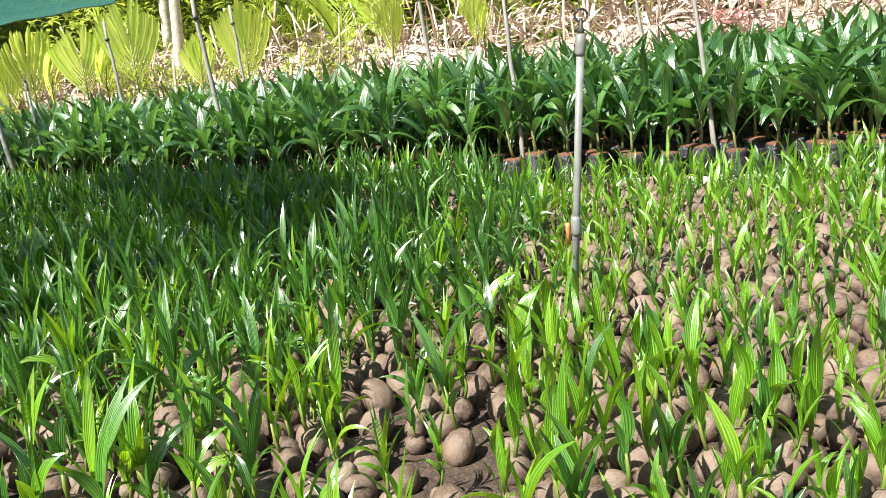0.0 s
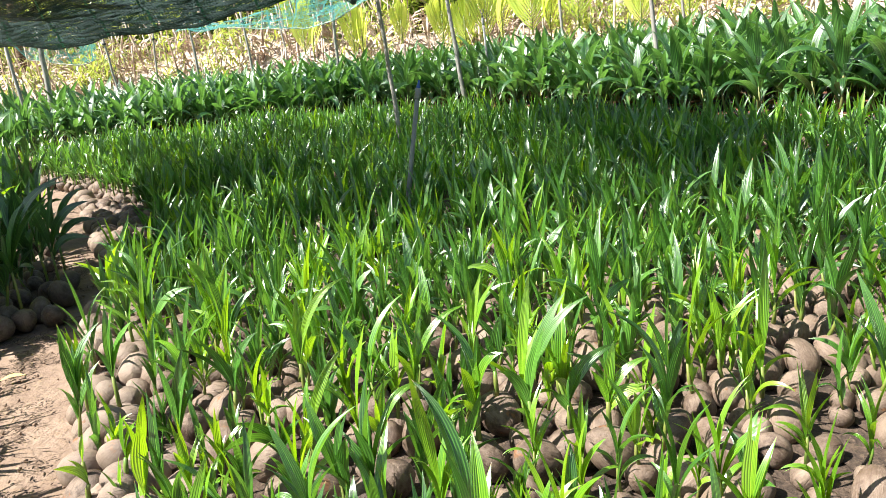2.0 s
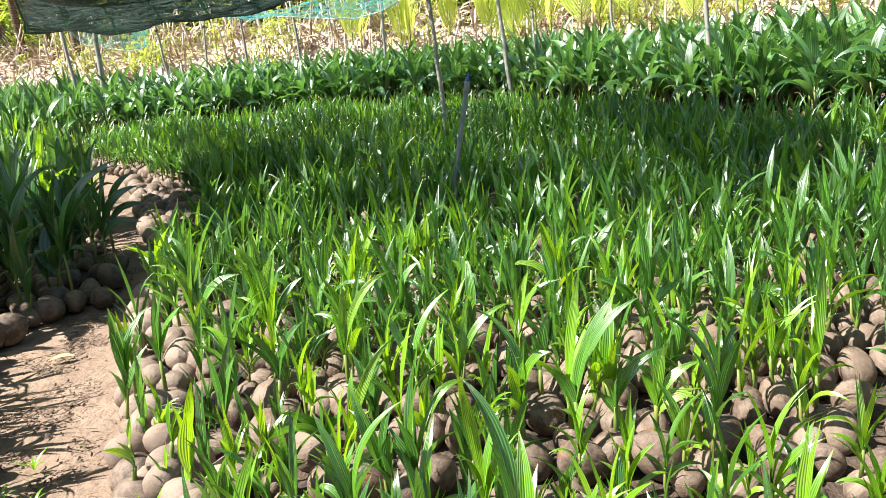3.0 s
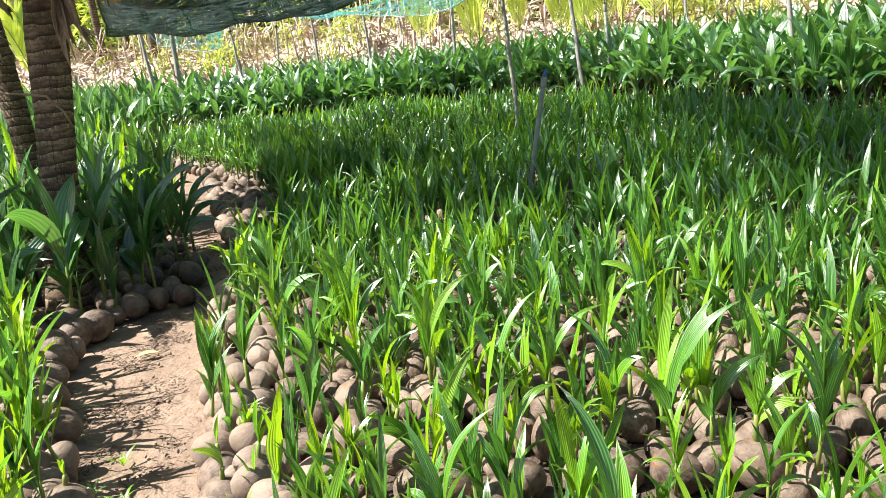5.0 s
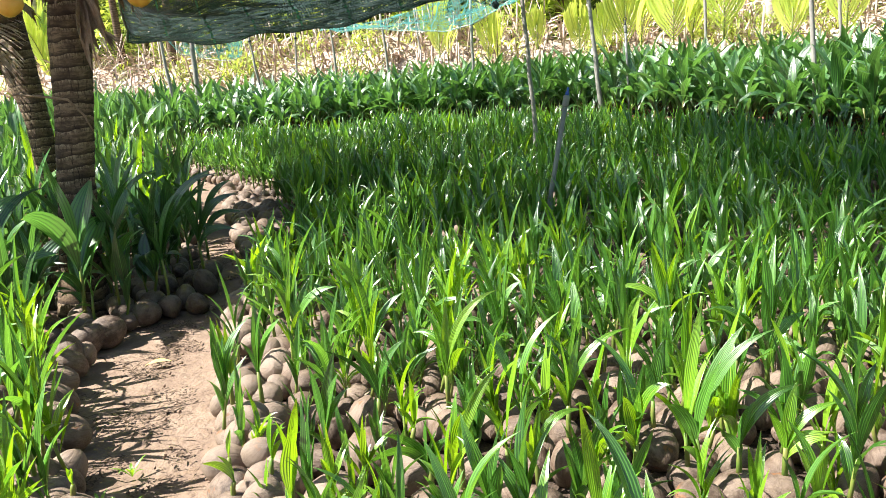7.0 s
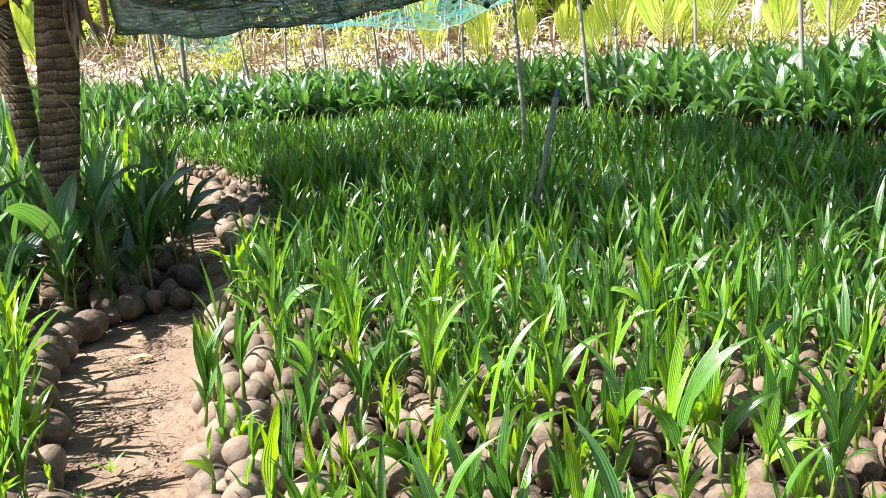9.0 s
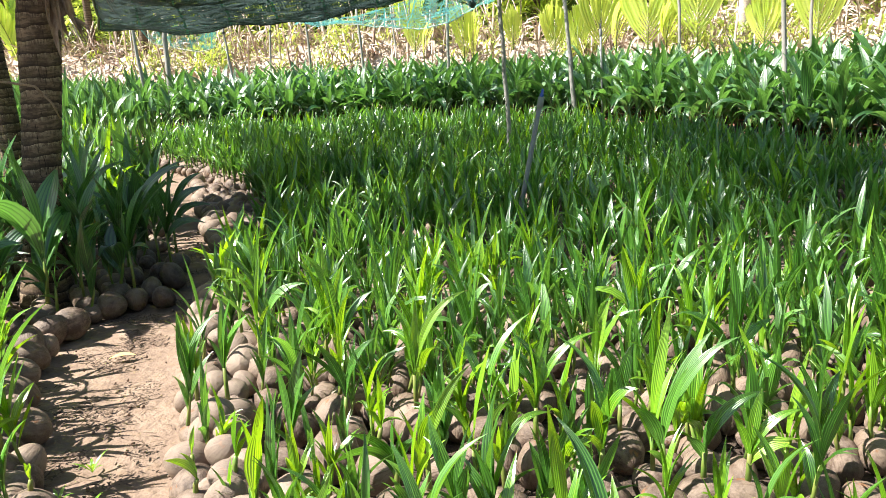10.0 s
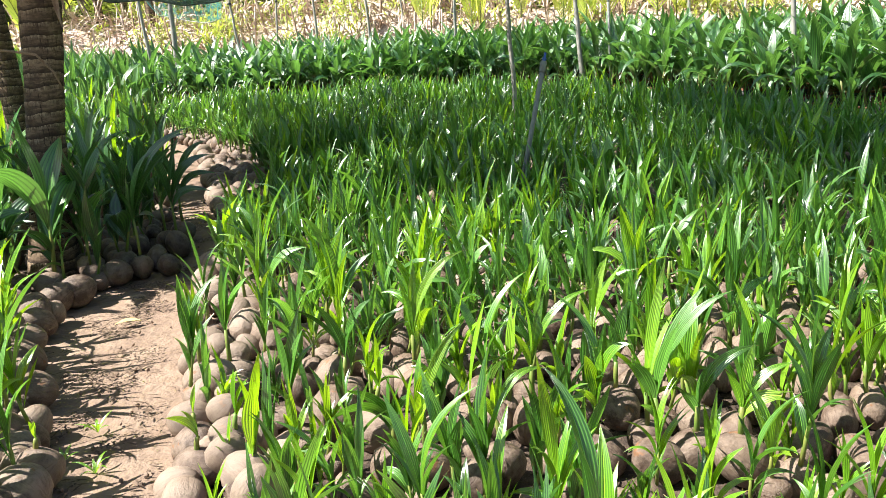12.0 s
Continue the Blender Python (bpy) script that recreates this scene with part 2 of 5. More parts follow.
def net_material(name, thread, stripe, cover, cell, through_light, bunched):
    """Woven shade net: threads with real gaps between them, looser in the middle and bunched up towards its far hem."""
    k = Mat(name)
    uv = k.uv()
    sep = k.node("ShaderNodeSeparateXYZ")
    k.l.new(uv, sep.inputs[0])
    wob = k.math("MULTIPLY", k.noise(uv, 2.0, 3.0), 0.12)
    fu = k.math("FRACT", k.math("MULTIPLY", k.math("ADD", sep.outputs[0], wob), 1 / cell))
    fv = k.math("FRACT", k.math("MULTIPLY", k.math("ADD", sep.outputs[1], wob), 1 / cell))
    dens = k.math("MULTIPLY_ADD", k.noise(uv, 1.1, 4.0), 0.8, cover - 0.4)
    dens = k.math("ADD", dens, k.math("MULTIPLY_ADD", k.noise(uv, 6.0, 2.0), 1.5, -0.75))
    hem = k.math("MULTIPLY", k.math("SUBTRACT", sep.outputs[1], bunched), 0.3)
    dens = k.math("ADD", dens, k.math("MINIMUM", k.math("MAXIMUM", hem, 0.0), 0.5))
    frayed = k.math("ADD", dens, k.math("MULTIPLY_ADD", k.noise(uv, 26.0, 2.0, 0.6, (1, 0.5, 1)), 1.2, -0.6))
    solid = k.math("MAXIMUM", k.math("LESS_THAN", fu, frayed), k.math("LESS_THAN", fv, frayed))
    band = k.math("LESS_THAN", k.math("FRACT", k.math("MULTIPLY", sep.outputs[0], 1.9)), 0.05)
    solid = k.math("MAXIMUM", solid, band)
    col = k.mix(k.ramp(k.noise(uv, 34.0, 3.0, 0.7, (1, 0.4, 1)), (0.45, (0, 0, 0)), (0.65, (1, 1, 1))), thread, tuple(5 * c for c in thread))
    col = k.mix(band, col, stripe)
    k.finish(col, 0.5, None, 0.5)
    tr = k.node("ShaderNodeBsdfTranslucent")
    tr.inputs[0].default_value = (*stripe, 1)
    mx = k.node("ShaderNodeMixShader")
    mx.inputs[0].default_value = through_light
    k.l.new(k.p.outputs[0], mx.inputs[1])
    k.l.new(tr.outputs[0], mx.inputs[2])
    clear = k.node("ShaderNodeBsdfTransparent")
    hole = k.node("ShaderNodeMixShader")
    k.l.new(solid, hole.inputs[0])
    k.l.new(clear.outputs[0], hole.inputs[1])
    k.l.new(mx.outputs[0], hole.inputs[2])
    k.l.new(hole.outputs[0], k.out.inputs[0])
    return k.m


M_NET = net_material("dark_shade_net", (0.03, 0.04, 0.044), (0.07, 0.34, 0.25), 0.36, 0.03, 0.02, 5.8)
M_GREEN = net_material("green_shade_net", (0.012, 0.06, 0.05), (0.12, 0.42, 0.34), 0.8, 0.03, 0.18, 5.5)
M_TEAL = net_material("teal_shade_net", (0.035, 0.14, 0.135), (0.12, 0.38, 0.35), 0.22, 0.03, 0.35, 5.0)


# ---- mesh tools ----
def make_mesh(name, bits, mats):
    """One mesh out of bits: (verts, quads, uvs of the verts, material index)."""
    nv = nq = 0
    vs, qs, us, ms = [], [], [], []
    for v, q, u, mi in bits:
        vs.append(v)
        qs.append(q + nv)
        us.append(u)
        ms.append(np.full(len(q), mi, np.int32))
        nv += len(v)
        nq += len(q)
    v, q, u, mi = np.concatenate(vs), np.concatenate(qs), np.concatenate(us), np.concatenate(ms)
    me = bpy.data.meshes.new(name)
    me.vertices.add(nv)
    me.vertices.foreach_set("co", v.astype(np.float32).ravel())
    me.loops.add(4 * nq)
    me.loops.foreach_set("vertex_index", q.astype(np.int32).ravel())
    me.polygons.add(nq)
    me.polygons.foreach_set("loop_start", np.arange(0, 4 * nq, 4, dtype=np.int32))
    me.polygons.foreach_set("use_smooth", np.ones(nq, bool))
    me.update(calc_edges=True)
    me.polygons.foreach_set("material_index", mi)
    layer = me.uv_layers.new(name="UVMap")
    layer.data.foreach_set("uv", u[q.ravel()].astype(np.float32).ravel())
    for m in mats:
        me.materials.append(m)
    return me


def part(name, bits, material, parent, label=""):
    me = make_mesh(name, bits if isinstance(bits, list) else [bits], [material])
    ob = new(name, me)
    ob.parent = parent
    return tagged(ob, label)


def grid_quads(rows, cols, closed=False):
    """Quads of a grid of verts with that many rows and columns."""
    r, c = np.meshgrid(np.arange(rows - 1), np.arange(cols if closed else cols - 1), indexing="ij")
    d = (c + 1) % cols
    return np.stack([r * cols + c, r * cols + d, (r + 1) * cols + d, (r + 1) * cols + c], -1).reshape(-1, 4)


def tube(points, radii, sides=8, mi=0, lumps=0.0, rng=None):
    """A tube along points, capped by pinched ends."""
    p, n = np.array(points, float), len(points)
    radii = np.array(radii, float)
    tan = np.gradient(p, axis=0)
    tan /= np.linalg.norm(tan, axis=1, keepdims=True) + 1e-9
    side = np.cross(tan, np.where(np.abs(tan[:, 2:3]) > 0.9, [[1.0, 0, 0]], [[0, 0, 1.0]]))
    side /= np.linalg.norm(side, axis=1, keepdims=True)
    up = np.cross(side, tan)
    a = np.arange(sides) * 2 * np.pi / sides
    r = radii[:, None] * np.ones(sides)
    if lumps:
        r = r * (1 + lumps * (rng.random((n, sides)) - 0.5))
    ring = p[:, None] + r[..., None] * (np.cos(a)[None, :, None] * side[:, None] + np.sin(a)[None, :, None] * up[:, None])
    ring = np.concatenate([p[:1, None] + (ring[:1] - p[:1, None]) * 0.02, ring, p[-1:, None] + (ring[-1:] - p[-1:, None]) * 0.02])
    n += 2
    uv = np.stack(np.meshgrid(np.linspace(0, 1, n), np.arange(sides) / sides, indexing="ij")[::-1], -1)
    return ring.reshape(-1, 3), grid_quads(n, sides, True), uv.reshape(-1, 2), mi


def blade(base, az, length, width, e0, e1, rows=9, cols=6, fold=0.35, pleat=0.0016, twist=0.0, split=0.0, side=0.0, mi=0, widest=0.45):
    """A pleated strap leaf that rises from base at elevation e0 and arches over to e1 at its tip. split: how far it is cleft from the tip."""
    s = np.linspace(0, 1, rows)
    el = radians(e0) + (radians(e1) - radians(e0)) * s ** 1.6
    a = radians(az) + side * s ** 1.5
    step = length / (rows - 1)
    dirs = np.stack([np.cos(el) * np.cos(a), np.cos(el) * np.sin(a), np.sin(el)], -1)
    mid = np.array(base) + np.concatenate([[[0, 0, 0]], np.cumsum((dirs[1:] + dirs[:-1]) / 2 * step, 0)])
    lat = np.stack([-np.sin(a), np.cos(a), 0 * a], -1)
    nor = np.cross(dirs, lat)
    nor *= np.sign(nor[:, 2:3] + 1e-6)
    tw = twist * s
    lat2 = lat * np.cos(tw)[:, None] + nor * np.sin(tw)[:, None]
    nor2 = nor * np.cos(tw)[:, None] - lat * np.sin(tw)[:, None]
    return ribbon(s, mid, lat2, nor2, width, cols, fold, pleat, split, mi, widest)


def ribbon(s, mid, lat, nor, width, cols, fold, pleat, split, mi, widest):
    """The pleated surface of a leaf along its midline."""
    rows = len(s)
    s = np.minimum(s, 0.9999)
    prof = np.where(s < widest, 0.12 + 0.88 * np.sin(np.pi / 2 * s / widest) ** 1.4, np.cos(np.pi / 2 * np.clip((s - widest) / (1.0001 - widest), 0, 1)) ** 1.05)
    prof = np.maximum(prof, 0.02) * width / 2
    x = np.linspace(-1, 1, cols + 1)
    out = x[None] * prof[:, None]
    if split:
        k = np.clip((s - (1 - split)) / split, 0, 1)[:, None]
        out = out + np.sign(x)[None] * k * (0.35 * width)
    rise = np.abs(x)[None] * prof[:, None] * fold + (np.arange(cols + 1) % 2)[None] * pleat * np.minimum(1, prof[:, None] / (width * 0.25))
    v = mid[:, None] + out[..., None] * lat[:, None] + rise[..., None] * nor[:, None]
    q = grid_quads(rows, cols + 1)
    if split:
        r0 = int((1 - split) * (rows - 1)) + 1
        c = q[:, 0] % (cols + 1)
        row = q[:, 0] // (cols + 1)
        h = cols // 2
        q = q[~((row >= r0) & ((c == h) | (c == h - 1)))]
    uv = np.stack(np.meshgrid(s, np.linspace(0, 1, cols + 1), indexing="ij")[::-1], -1).reshape(-1, 2)
    return v.reshape(-1, 3), q, uv, mi


def swept_leaf(base, tip, width, bow, face, rows=14, cols=14, fold=0.35, split=0.0, widest=0.42):
    """A pleated leaf from base to tip that rises first and bows over by that share of its length. face: how far its surface is turned up on edge."""
    base, tip = np.array(base, float), np.array(tip, float)
    way = tip - base
    mid_way = base + way * [0.22, 0.22, 0.55] + [0, 0, bow * 0.95 * np.linalg.norm(way)]
    s = np.linspace(0, 1, rows)[:, None]
    mid = base * (1 - s) ** 2 + mid_way * 2 * s * (1 - s) + tip * s ** 2
    tan = np.gradient(mid, axis=0)
    tan /= np.linalg.norm(tan, axis=1, keepdims=True)
    flat = np.array([-way[1], way[0], 0]) + [0, 1e-4, 0]
    lat = flat / np.linalg.norm(flat) - tan * (tan @ (flat / np.linalg.norm(flat)))[:, None]
    lat /= np.linalg.norm(lat, axis=1, keepdims=True)
    nor = np.cross(tan, lat)
    a = face * np.linspace(0.8, 1.1, rows)[:, None]
    return ribbon(s[:, 0], mid, lat * np.cos(a) + nor * np.sin(a), nor * np.cos(a) - lat * np.sin(a), width, cols, fold, 0.052 * width, split, 0, widest)


def husk_bits(rng, size=0.2, rings=9, sides=12, mi=0):
    """A mature coconut in its husk: a three-cornered egg that lies tilted on the soil, its stem end cut."""
    t = np.linspace(0.02, np.pi - 0.02, rings)
    a = np.arange(sides) * 2 * np.pi / sides
    ph = rng.random() * 6.28
    r = np.sin(t)[:, None] * (1 + 0.07 * np.cos(3 * a + ph)[None] + 0.03 * (rng.random((rings, sides)) - 0.5)) * (1 - 0.1 * np.cos(t)[:, None])
    L, w = size * rng.uniform(0.52, 0.68), size * rng.uniform(0.45, 0.52)
    v = np.stack([r * np.cos(a) * w, r * np.sin(a) * w, np.cos(t)[:, None] * L * np.ones(sides)], -1).reshape(-1, 3)
    tilt = Euler((radians(rng.uniform(25, 80)), 0, rng.random() * 6.28)).to_matrix()
    v = v @ np.array(tilt).T
    v[:, 2] -= v[:, 2].min() + 0.014
    uv = np.stack(np.meshgrid(np.linspace(0, 1, rings), np.arange(sides) / sides, indexing="ij")[::-1], -1).reshape(-1, 2)
    return v, grid_quads(rings, sides, True), uv, mi


def moved(bit, at, turn=0.0, scale=1.0):
    v, q, u, mi = bit
    c, s = math.cos(turn), math.sin(turn)
    return (v * scale) @ np.array([[c, s, 0], [-s, c, 0], [0, 0, 1]]) + np.array(at), q, u, mi


def inside(poly, x, y):
    hit = False
    for (xa, ya), (xb, yb) in zip(poly, poly[1:] + poly[:1]):
        if (ya > y) != (yb > y) and x < (xb - xa) * (y - ya) / (yb - ya) + xa:
            hit = not hit
    return hit


def scatter(poly, gap, rng, jitter=0.3):
    xs, ys = [p[0] for p in poly], [p[1] for p in poly]
    out, row, y = [], 0, min(ys)
    while y < max(ys):
        x = min(xs) + (row % 2) * gap / 2
        while x < max(xs):
            px, py = x + rng.uniform(-jitter, jitter) * gap, y + rng.uniform(-jitter, jitter) * gap
            if inside(poly, px, py):
                out.append((px, py))
            x += gap
        y += gap * 0.87
        row += 1
    return out


# ---- ground ----
def soil_z(x, y):
    return noise.noise(Vector((x * 1.3, y * 1.3, 0))) * 0.018 + noise.noise(Vector((x * 6, y * 6, 4))) * 0.007 + noise.noise(Vector((x * 17, y * 17, 9))) * 0.006 - 0.012


def build_ground():
    edge = np.concatenate([np.linspace(-400, -12, 14), np.linspace(-11, -2.6, 40), np.linspace(-2.5, -0.5, 60), np.linspace(-0.4, 12, 60), np.linspace(13, 400, 14)])
    deep = np.concatenate([np.linspace(-300, -3, 10), np.linspace(-2.5, 1.9, 20), np.linspace(2, 8, 160), np.linspace(8.2, 20, 50), np.linspace(21, 500, 16)])
    x, y = np.meshgrid(edge, deep)
    z = np.array([soil_z(a, b) for a, b in zip(x.ravel(), y.ravel())])
    v = np.stack([x.ravel(), y.ravel(), z], -1)
    uv = v[:, :2].copy()
    ob = new("ground", make_mesh("ground", [(v, grid_quads(len(deep), len(edge)), uv, 0)], [M_SOIL]))
    tagged(ob, "bare trodden brown soil of the nursery", "ground", kind="structure")


build_ground()


# ---- seedlings on their nuts ----
def seedling_bits(rng, size, count, width, e_end, low=False, split=0.3, spread=1.0, nut=(0.13, 0.165)):
    """The husk, the shoot and the leaves of a sprouted coconut, each a list of its own."""
    husk = husk_bits(rng, rng.uniform(*nut), *((6, 8) if low else (10, 14)))
    top = husk[0][:, 2].max()
    lean = rng.uniform(-0.04, 0.04, 2)
    h = size * rng.uniform(0.26, 0.42)
    foot = np.array([rng.uniform(-0.03, 0.03), rng.uniform(-0.03, 0.03), top - 0.03])
    tip = foot + [lean[0], lean[1], h]
    shoot = tube([foot, (foot + tip) / 2 + [lean[0] * 0.4, 0, 0], tip], [0.01, 0.008, 0.005], 5 if low else 8)
    leaves, az = [], rng.uniform(0, 360)
    for i in range(count):
        az += 180 + rng.uniform(-50, 50)
        k = i / max(1, count - 1)
        length = size * rng.uniform(0.5, 0.8) * (0.7 + 0.4 * k)
        e0 = rng.uniform(68, 83) + 7 * k
        e1 = e0 - spread * (8 + 140 * rng.random() ** 2.1) * (1.25 - 0.8 * k)
        e1 = max(e1, e_end)
        at = foot + (tip - foot) * (0.35 + 0.65 * k)
        leaves.append(blade(at, az, length, width * rng.uniform(0.65, 1.2), e0, e1, 7 if low else 12, 4 if low else 14, rng.uniform(0.3, 0.95),
                            0.003 if low else 0.0027, rng.uniform(-1.1, 1.1), split if (rng.random() < 0.3 and not low) else 0, rng.uniform(-0.5, 0.5)))
    return husk, shoot, leaves


def make_seedling(rng, leaf_mat, label, group, **kind):
    husk, shoot, leaves = seedling_bits(rng, **kind)
    root = tagged(new("coconut_seedling"), label, "seedling", group)
    part("husk", husk, M_HUSK, root, "brown fibrous husk")
    part("shoot", shoot, M_SHOOT, root, "yellowish shoot")
    for leaf in leaves:
        part("leaf", leaf, leaf_mat, root)
    return root


def make_nut(rng, label, group, nut=(0.135, 0.175), husk_mat=None):
    root = new("coconut", make_mesh("coconut", [husk_bits(rng, rng.uniform(*nut), 10, 14)], [husk_mat or M_HUSK]))
    return tagged(root, label, "coconut", group)


def spread_things(places, protos, rng, lo=0.85, hi=1.15):
    """Each prototype stands at its first place, copies of it at the others."""
    used = set()
    for n, (x, y, s) in enumerate(places):
        k = rng.integers(len(protos))
        m = pose(x, y, 0, 0, 0, rng.uniform(0, 360)) @ Matrix.Scale(s * rng.uniform(lo, hi), 4)
        if k in used:
            copy_thing(protos[k], m)
        else:
            protos[k].matrix_basis = m
            used.add(k)
    for k, ob in enumerate(protos):
        if k not in used:
            for o in (*ob.children_recursive, ob):
                bpy.data.objects.remove(o)


def spread_stuff(name, label, places, kits, mats, rng, lo=0.8, hi=1.2, category="seedlings"):
    bits = []
    for x, y, s in places:
        kit = kits[rng.integers(len(kits))]
        turn, k = rng.uniform(0, 6.28), s * rng.uniform(lo, hi)
        bits += [moved(b, (x, y, 0), turn, k) for b in kit]
    return tagged(new(name, make_mesh(name, bits, mats)), label, category, kind="stuff")


def kit(rng, leaf_slot, **kind):
    husk, shoot, leaves = seedling_bits(rng, low=True, **kind)
    return [husk, (*shoot[:3], 1)] + [(*b[:3], leaf_slot) for b in leaves]


def nut_kit(rng):
    return [husk_bits(rng, rng.uniform(0.14, 0.18), 7, 9)]


def along(line, k):
    p = np.array(line, float)
    seg = np.r_[0, np.cumsum(np.linalg.norm(np.diff(p, axis=0), axis=1))]
    at = k * seg[-1]
    pos = np.array([np.interp(at, seg, p[:, j]) for j in range(2)])
    i = min(np.searchsorted(seg, at, side="right") - 1, len(p) - 2)
    d = (p[i + 1] - p[i]) / np.linalg.norm(p[i + 1] - p[i])
    return pos, d, np.array([d[1], -d[0]])          # place, along, outwards


BED_EDGE = [(-0.8, 2.1), (-0.97, 2.9), (-1.1, 3.4), (-1.16, 4.0), (-1.25, 4.5), (-1.35, 5.3), (-1.25, 6.4), (-1.55, 8.2), (-2.6, 10.9), (-4.6, 14.4)]
ROW_FRONT = [(8.1, 2.2), (7.55, 3.4), (7.0, 4.5), (6.5, 5.6), (5.9, 6.7), (5.1, 8.1), (4.5, 9.3), (4.0, 11.2), (3.3, 13.2), (2.3, 15.0), (0.9, 16.4), (-1.0, 16.6), (-4.6, 16.4)]
MAIN_BED = [(x + 0.13, y) for x, y in BED_EDGE] + ROW_FRONT[:4:-1] + [(5.75, 6.6), (4.55, 4.28), (3.28, 3.37), (2.52, 2.87), (2.1, 2.42), (1.72, 1.9), (1.2, 1.55), (0.3, 1.6), (-0.5, 1.75)]
RIGHT_BED = [(1.35, 1.4), (1.9, 1.95), (2.2, 2.4), (2.55, 2.85), (3.3, 3.35), (4.6, 4.25), (5.9, 6.3), (6.35, 5.5), (6.85, 4.4), (7.4, 3.3), (7.8, 2.2), (7.0, 0.4), (4.0, -0.3), (2.0, 0.3)]
LEFT_NEAR = [(-1.1, 1.9), (-1.32, 2.6), (-1.5, 3.05), (-1.7, 3.5), (-2.0, 3.85), (-2.15, 4.4), (-2.15, 4.6), (-3.8, 4.6), (-3.8, 1.9)]
LEFT_TALL = [(-2.2, 4.75), (-1.98, 5.15), (-1.78, 5.4), (-1.72, 5.65), (-1.85, 6.3), (-2.35, 8.0), (-3.0, 9.6), (-4.9, 13.2), (-9.0, 14.0), (-9.0, 4.7)]

LABEL_MAIN = "green coconut seedling with pleated strap leaves sprouting from its husk"
LABEL_RIGHT = "short yellow-green coconut seedling sprouting from a sunlit husk"
LABEL_TALL = "tall dark green coconut seedling on its husk beside the path"


# ---- the plants that stand out one by one ----
hero_rng = np.random.default_rng(61)
TAKEN = []


def hero(foot, leaf_mat, leaves, label="", nut=0.165):
    """A seedling with leaves of its own: how far each tip stands from the foot, how high, the leaf's width and how far it bows over."""
    rng = hero_rng
    if not label:
        label = {M_YOUNG: "bright yellow-green coconut seedling with glossy pleated leaves on its husk", M_LEAF: "glossy green coconut seedling with broad pleated leaves on its husk",
                 M_BROAD: "tall dark coconut seedling with broad arching leaves beside the path",
                 M_SHADE: "tall deep green coconut seedling arching over the path in shade"}[leaf_mat]
    root = tagged(new("coconut_seedling"), label, "seedling", "single seedlings near the path")
    husk = husk_bits(rng, nut, 10, 14)
    top = husk[0][:, 2].max()
    part("husk", husk, M_HUSK, root, "brown fibrous husk")
    high = max(z for _, z, _, _ in leaves)
    collar = np.array([rng.uniform(-0.015, 0.015), rng.uniform(-0.015, 0.015), top + 0.3 * (high - top)])
    part("shoot", tube([(0, 0, top - 0.03), (collar[0] * 0.3, collar[1] * 0.5, (top + collar[2]) / 2), tuple(collar)], [0.011, 0.009, 0.007], 8), M_SHOOT, root, "yellowish shoot")
    for n, (dx, z, width, bow) in enumerate(leaves):
        start = collar * [1, 1, 0.55 + 0.45 * min(1, z / high)]
        start[2] = max(start[2], top + 0.02)
        tip = (dx, rng.uniform(-0.05, 0.05), max(z, top + 0.08))
        part("leaf", swept_leaf(start, tip, width * 0.82, bow, rng.uniform(0.75, 1.25), fold=rng.uniform(0.2, 0.5), split=0.22 if rng.random() < 0.2 else 0.0), leaf_mat, root)
    root.matrix_basis = pose(*foot, 0)
    TAKEN.append(foot)


def free(x, y, room=0.105):
    return all((x - a) ** 2 + (y - b) ** 2 > room * room for a, b in TAKEN)


hero((-0.94, 3.37), M_YOUNG, [(-0.02, 0.54, 0.03, 0.1), (0.01, 0.52, 0.03, 0.05), (-0.1, 0.5, 0.022, 0.35), (0.06, 0.42, 0.028, 0.1), (-0.07, 0.33, 0.025, 0.2)])
hero((-0.64, 2.63), M_YOUNG, [(0.03, 0.41, 0.042, 0.05), (0.08, 0.38, 0.03, 0.2), (0.06, 0.32, 0.025, 0.1)])
hero((-0.81, 2.75), M_YOUNG, [(0.02, 0.31, 0.022, 0.05), (0.03, 0.29, 0.016, 0.1)])
hero((-0.77, 2.61), M_YOUNG, [(-0.08, 0.27, 0.05, 0.2), (-0.03, 0.29, 0.03, 0.2)])
hero((-0.45, 2.65), M_LEAF, [(-0.03, 0.55, 0.042, 0.1), (0.06, 0.59, 0.046, 0.0), (0.07, 0.52, 0.036, 0.1), (-0.1, 0.31, 0.05, 0.45), (0.1, 0.46, 0.03, 0.2)])
hero((-0.81, 3.35), M_LEAF, [(0.01, 0.59, 0.05, 0.05), (0.07, 0.61, 0.04, 0.05), (0.12, 0.52, 0.05, 0.15), (-0.06, 0.43, 0.03, 0.2)])
hero((-0.30, 3.03), M_LEAF, [(-0.19, 0.46, 0.045, 0.15), (-0.09, 0.5, 0.05, 0.0), (0.05, 0.41, 0.035, 0.1), (0.13, 0.49, 0.04, 0.25)])
hero((-0.03, 3.10), M_YOUNG, [(0.02, 0.6, 0.045, 0.0), (-0.04, 0.53, 0.035, 0.1), (0.22, 0.63, 0.04, 0.3), (0.07, 0.54, 0.035, 0.1)])
hero((-0.10, 2.50), M_LEAF, [(-0.14, 0.36, 0.07, 0.15), (-0.21, 0.26, 0.075, 0.6), (-0.0, 0.4, 0.055, 0.05), (0.07, 0.34, 0.045, 0.1), (0.03, 0.37, 0.03, 0)])
hero((-0.00, 2.48), M_YOUNG, [(0.15, 0.56, 0.04, 0.15), (0.03, 0.41, 0.03, 0.5), (-0.02, 0.31, 0.035, 0.1)])
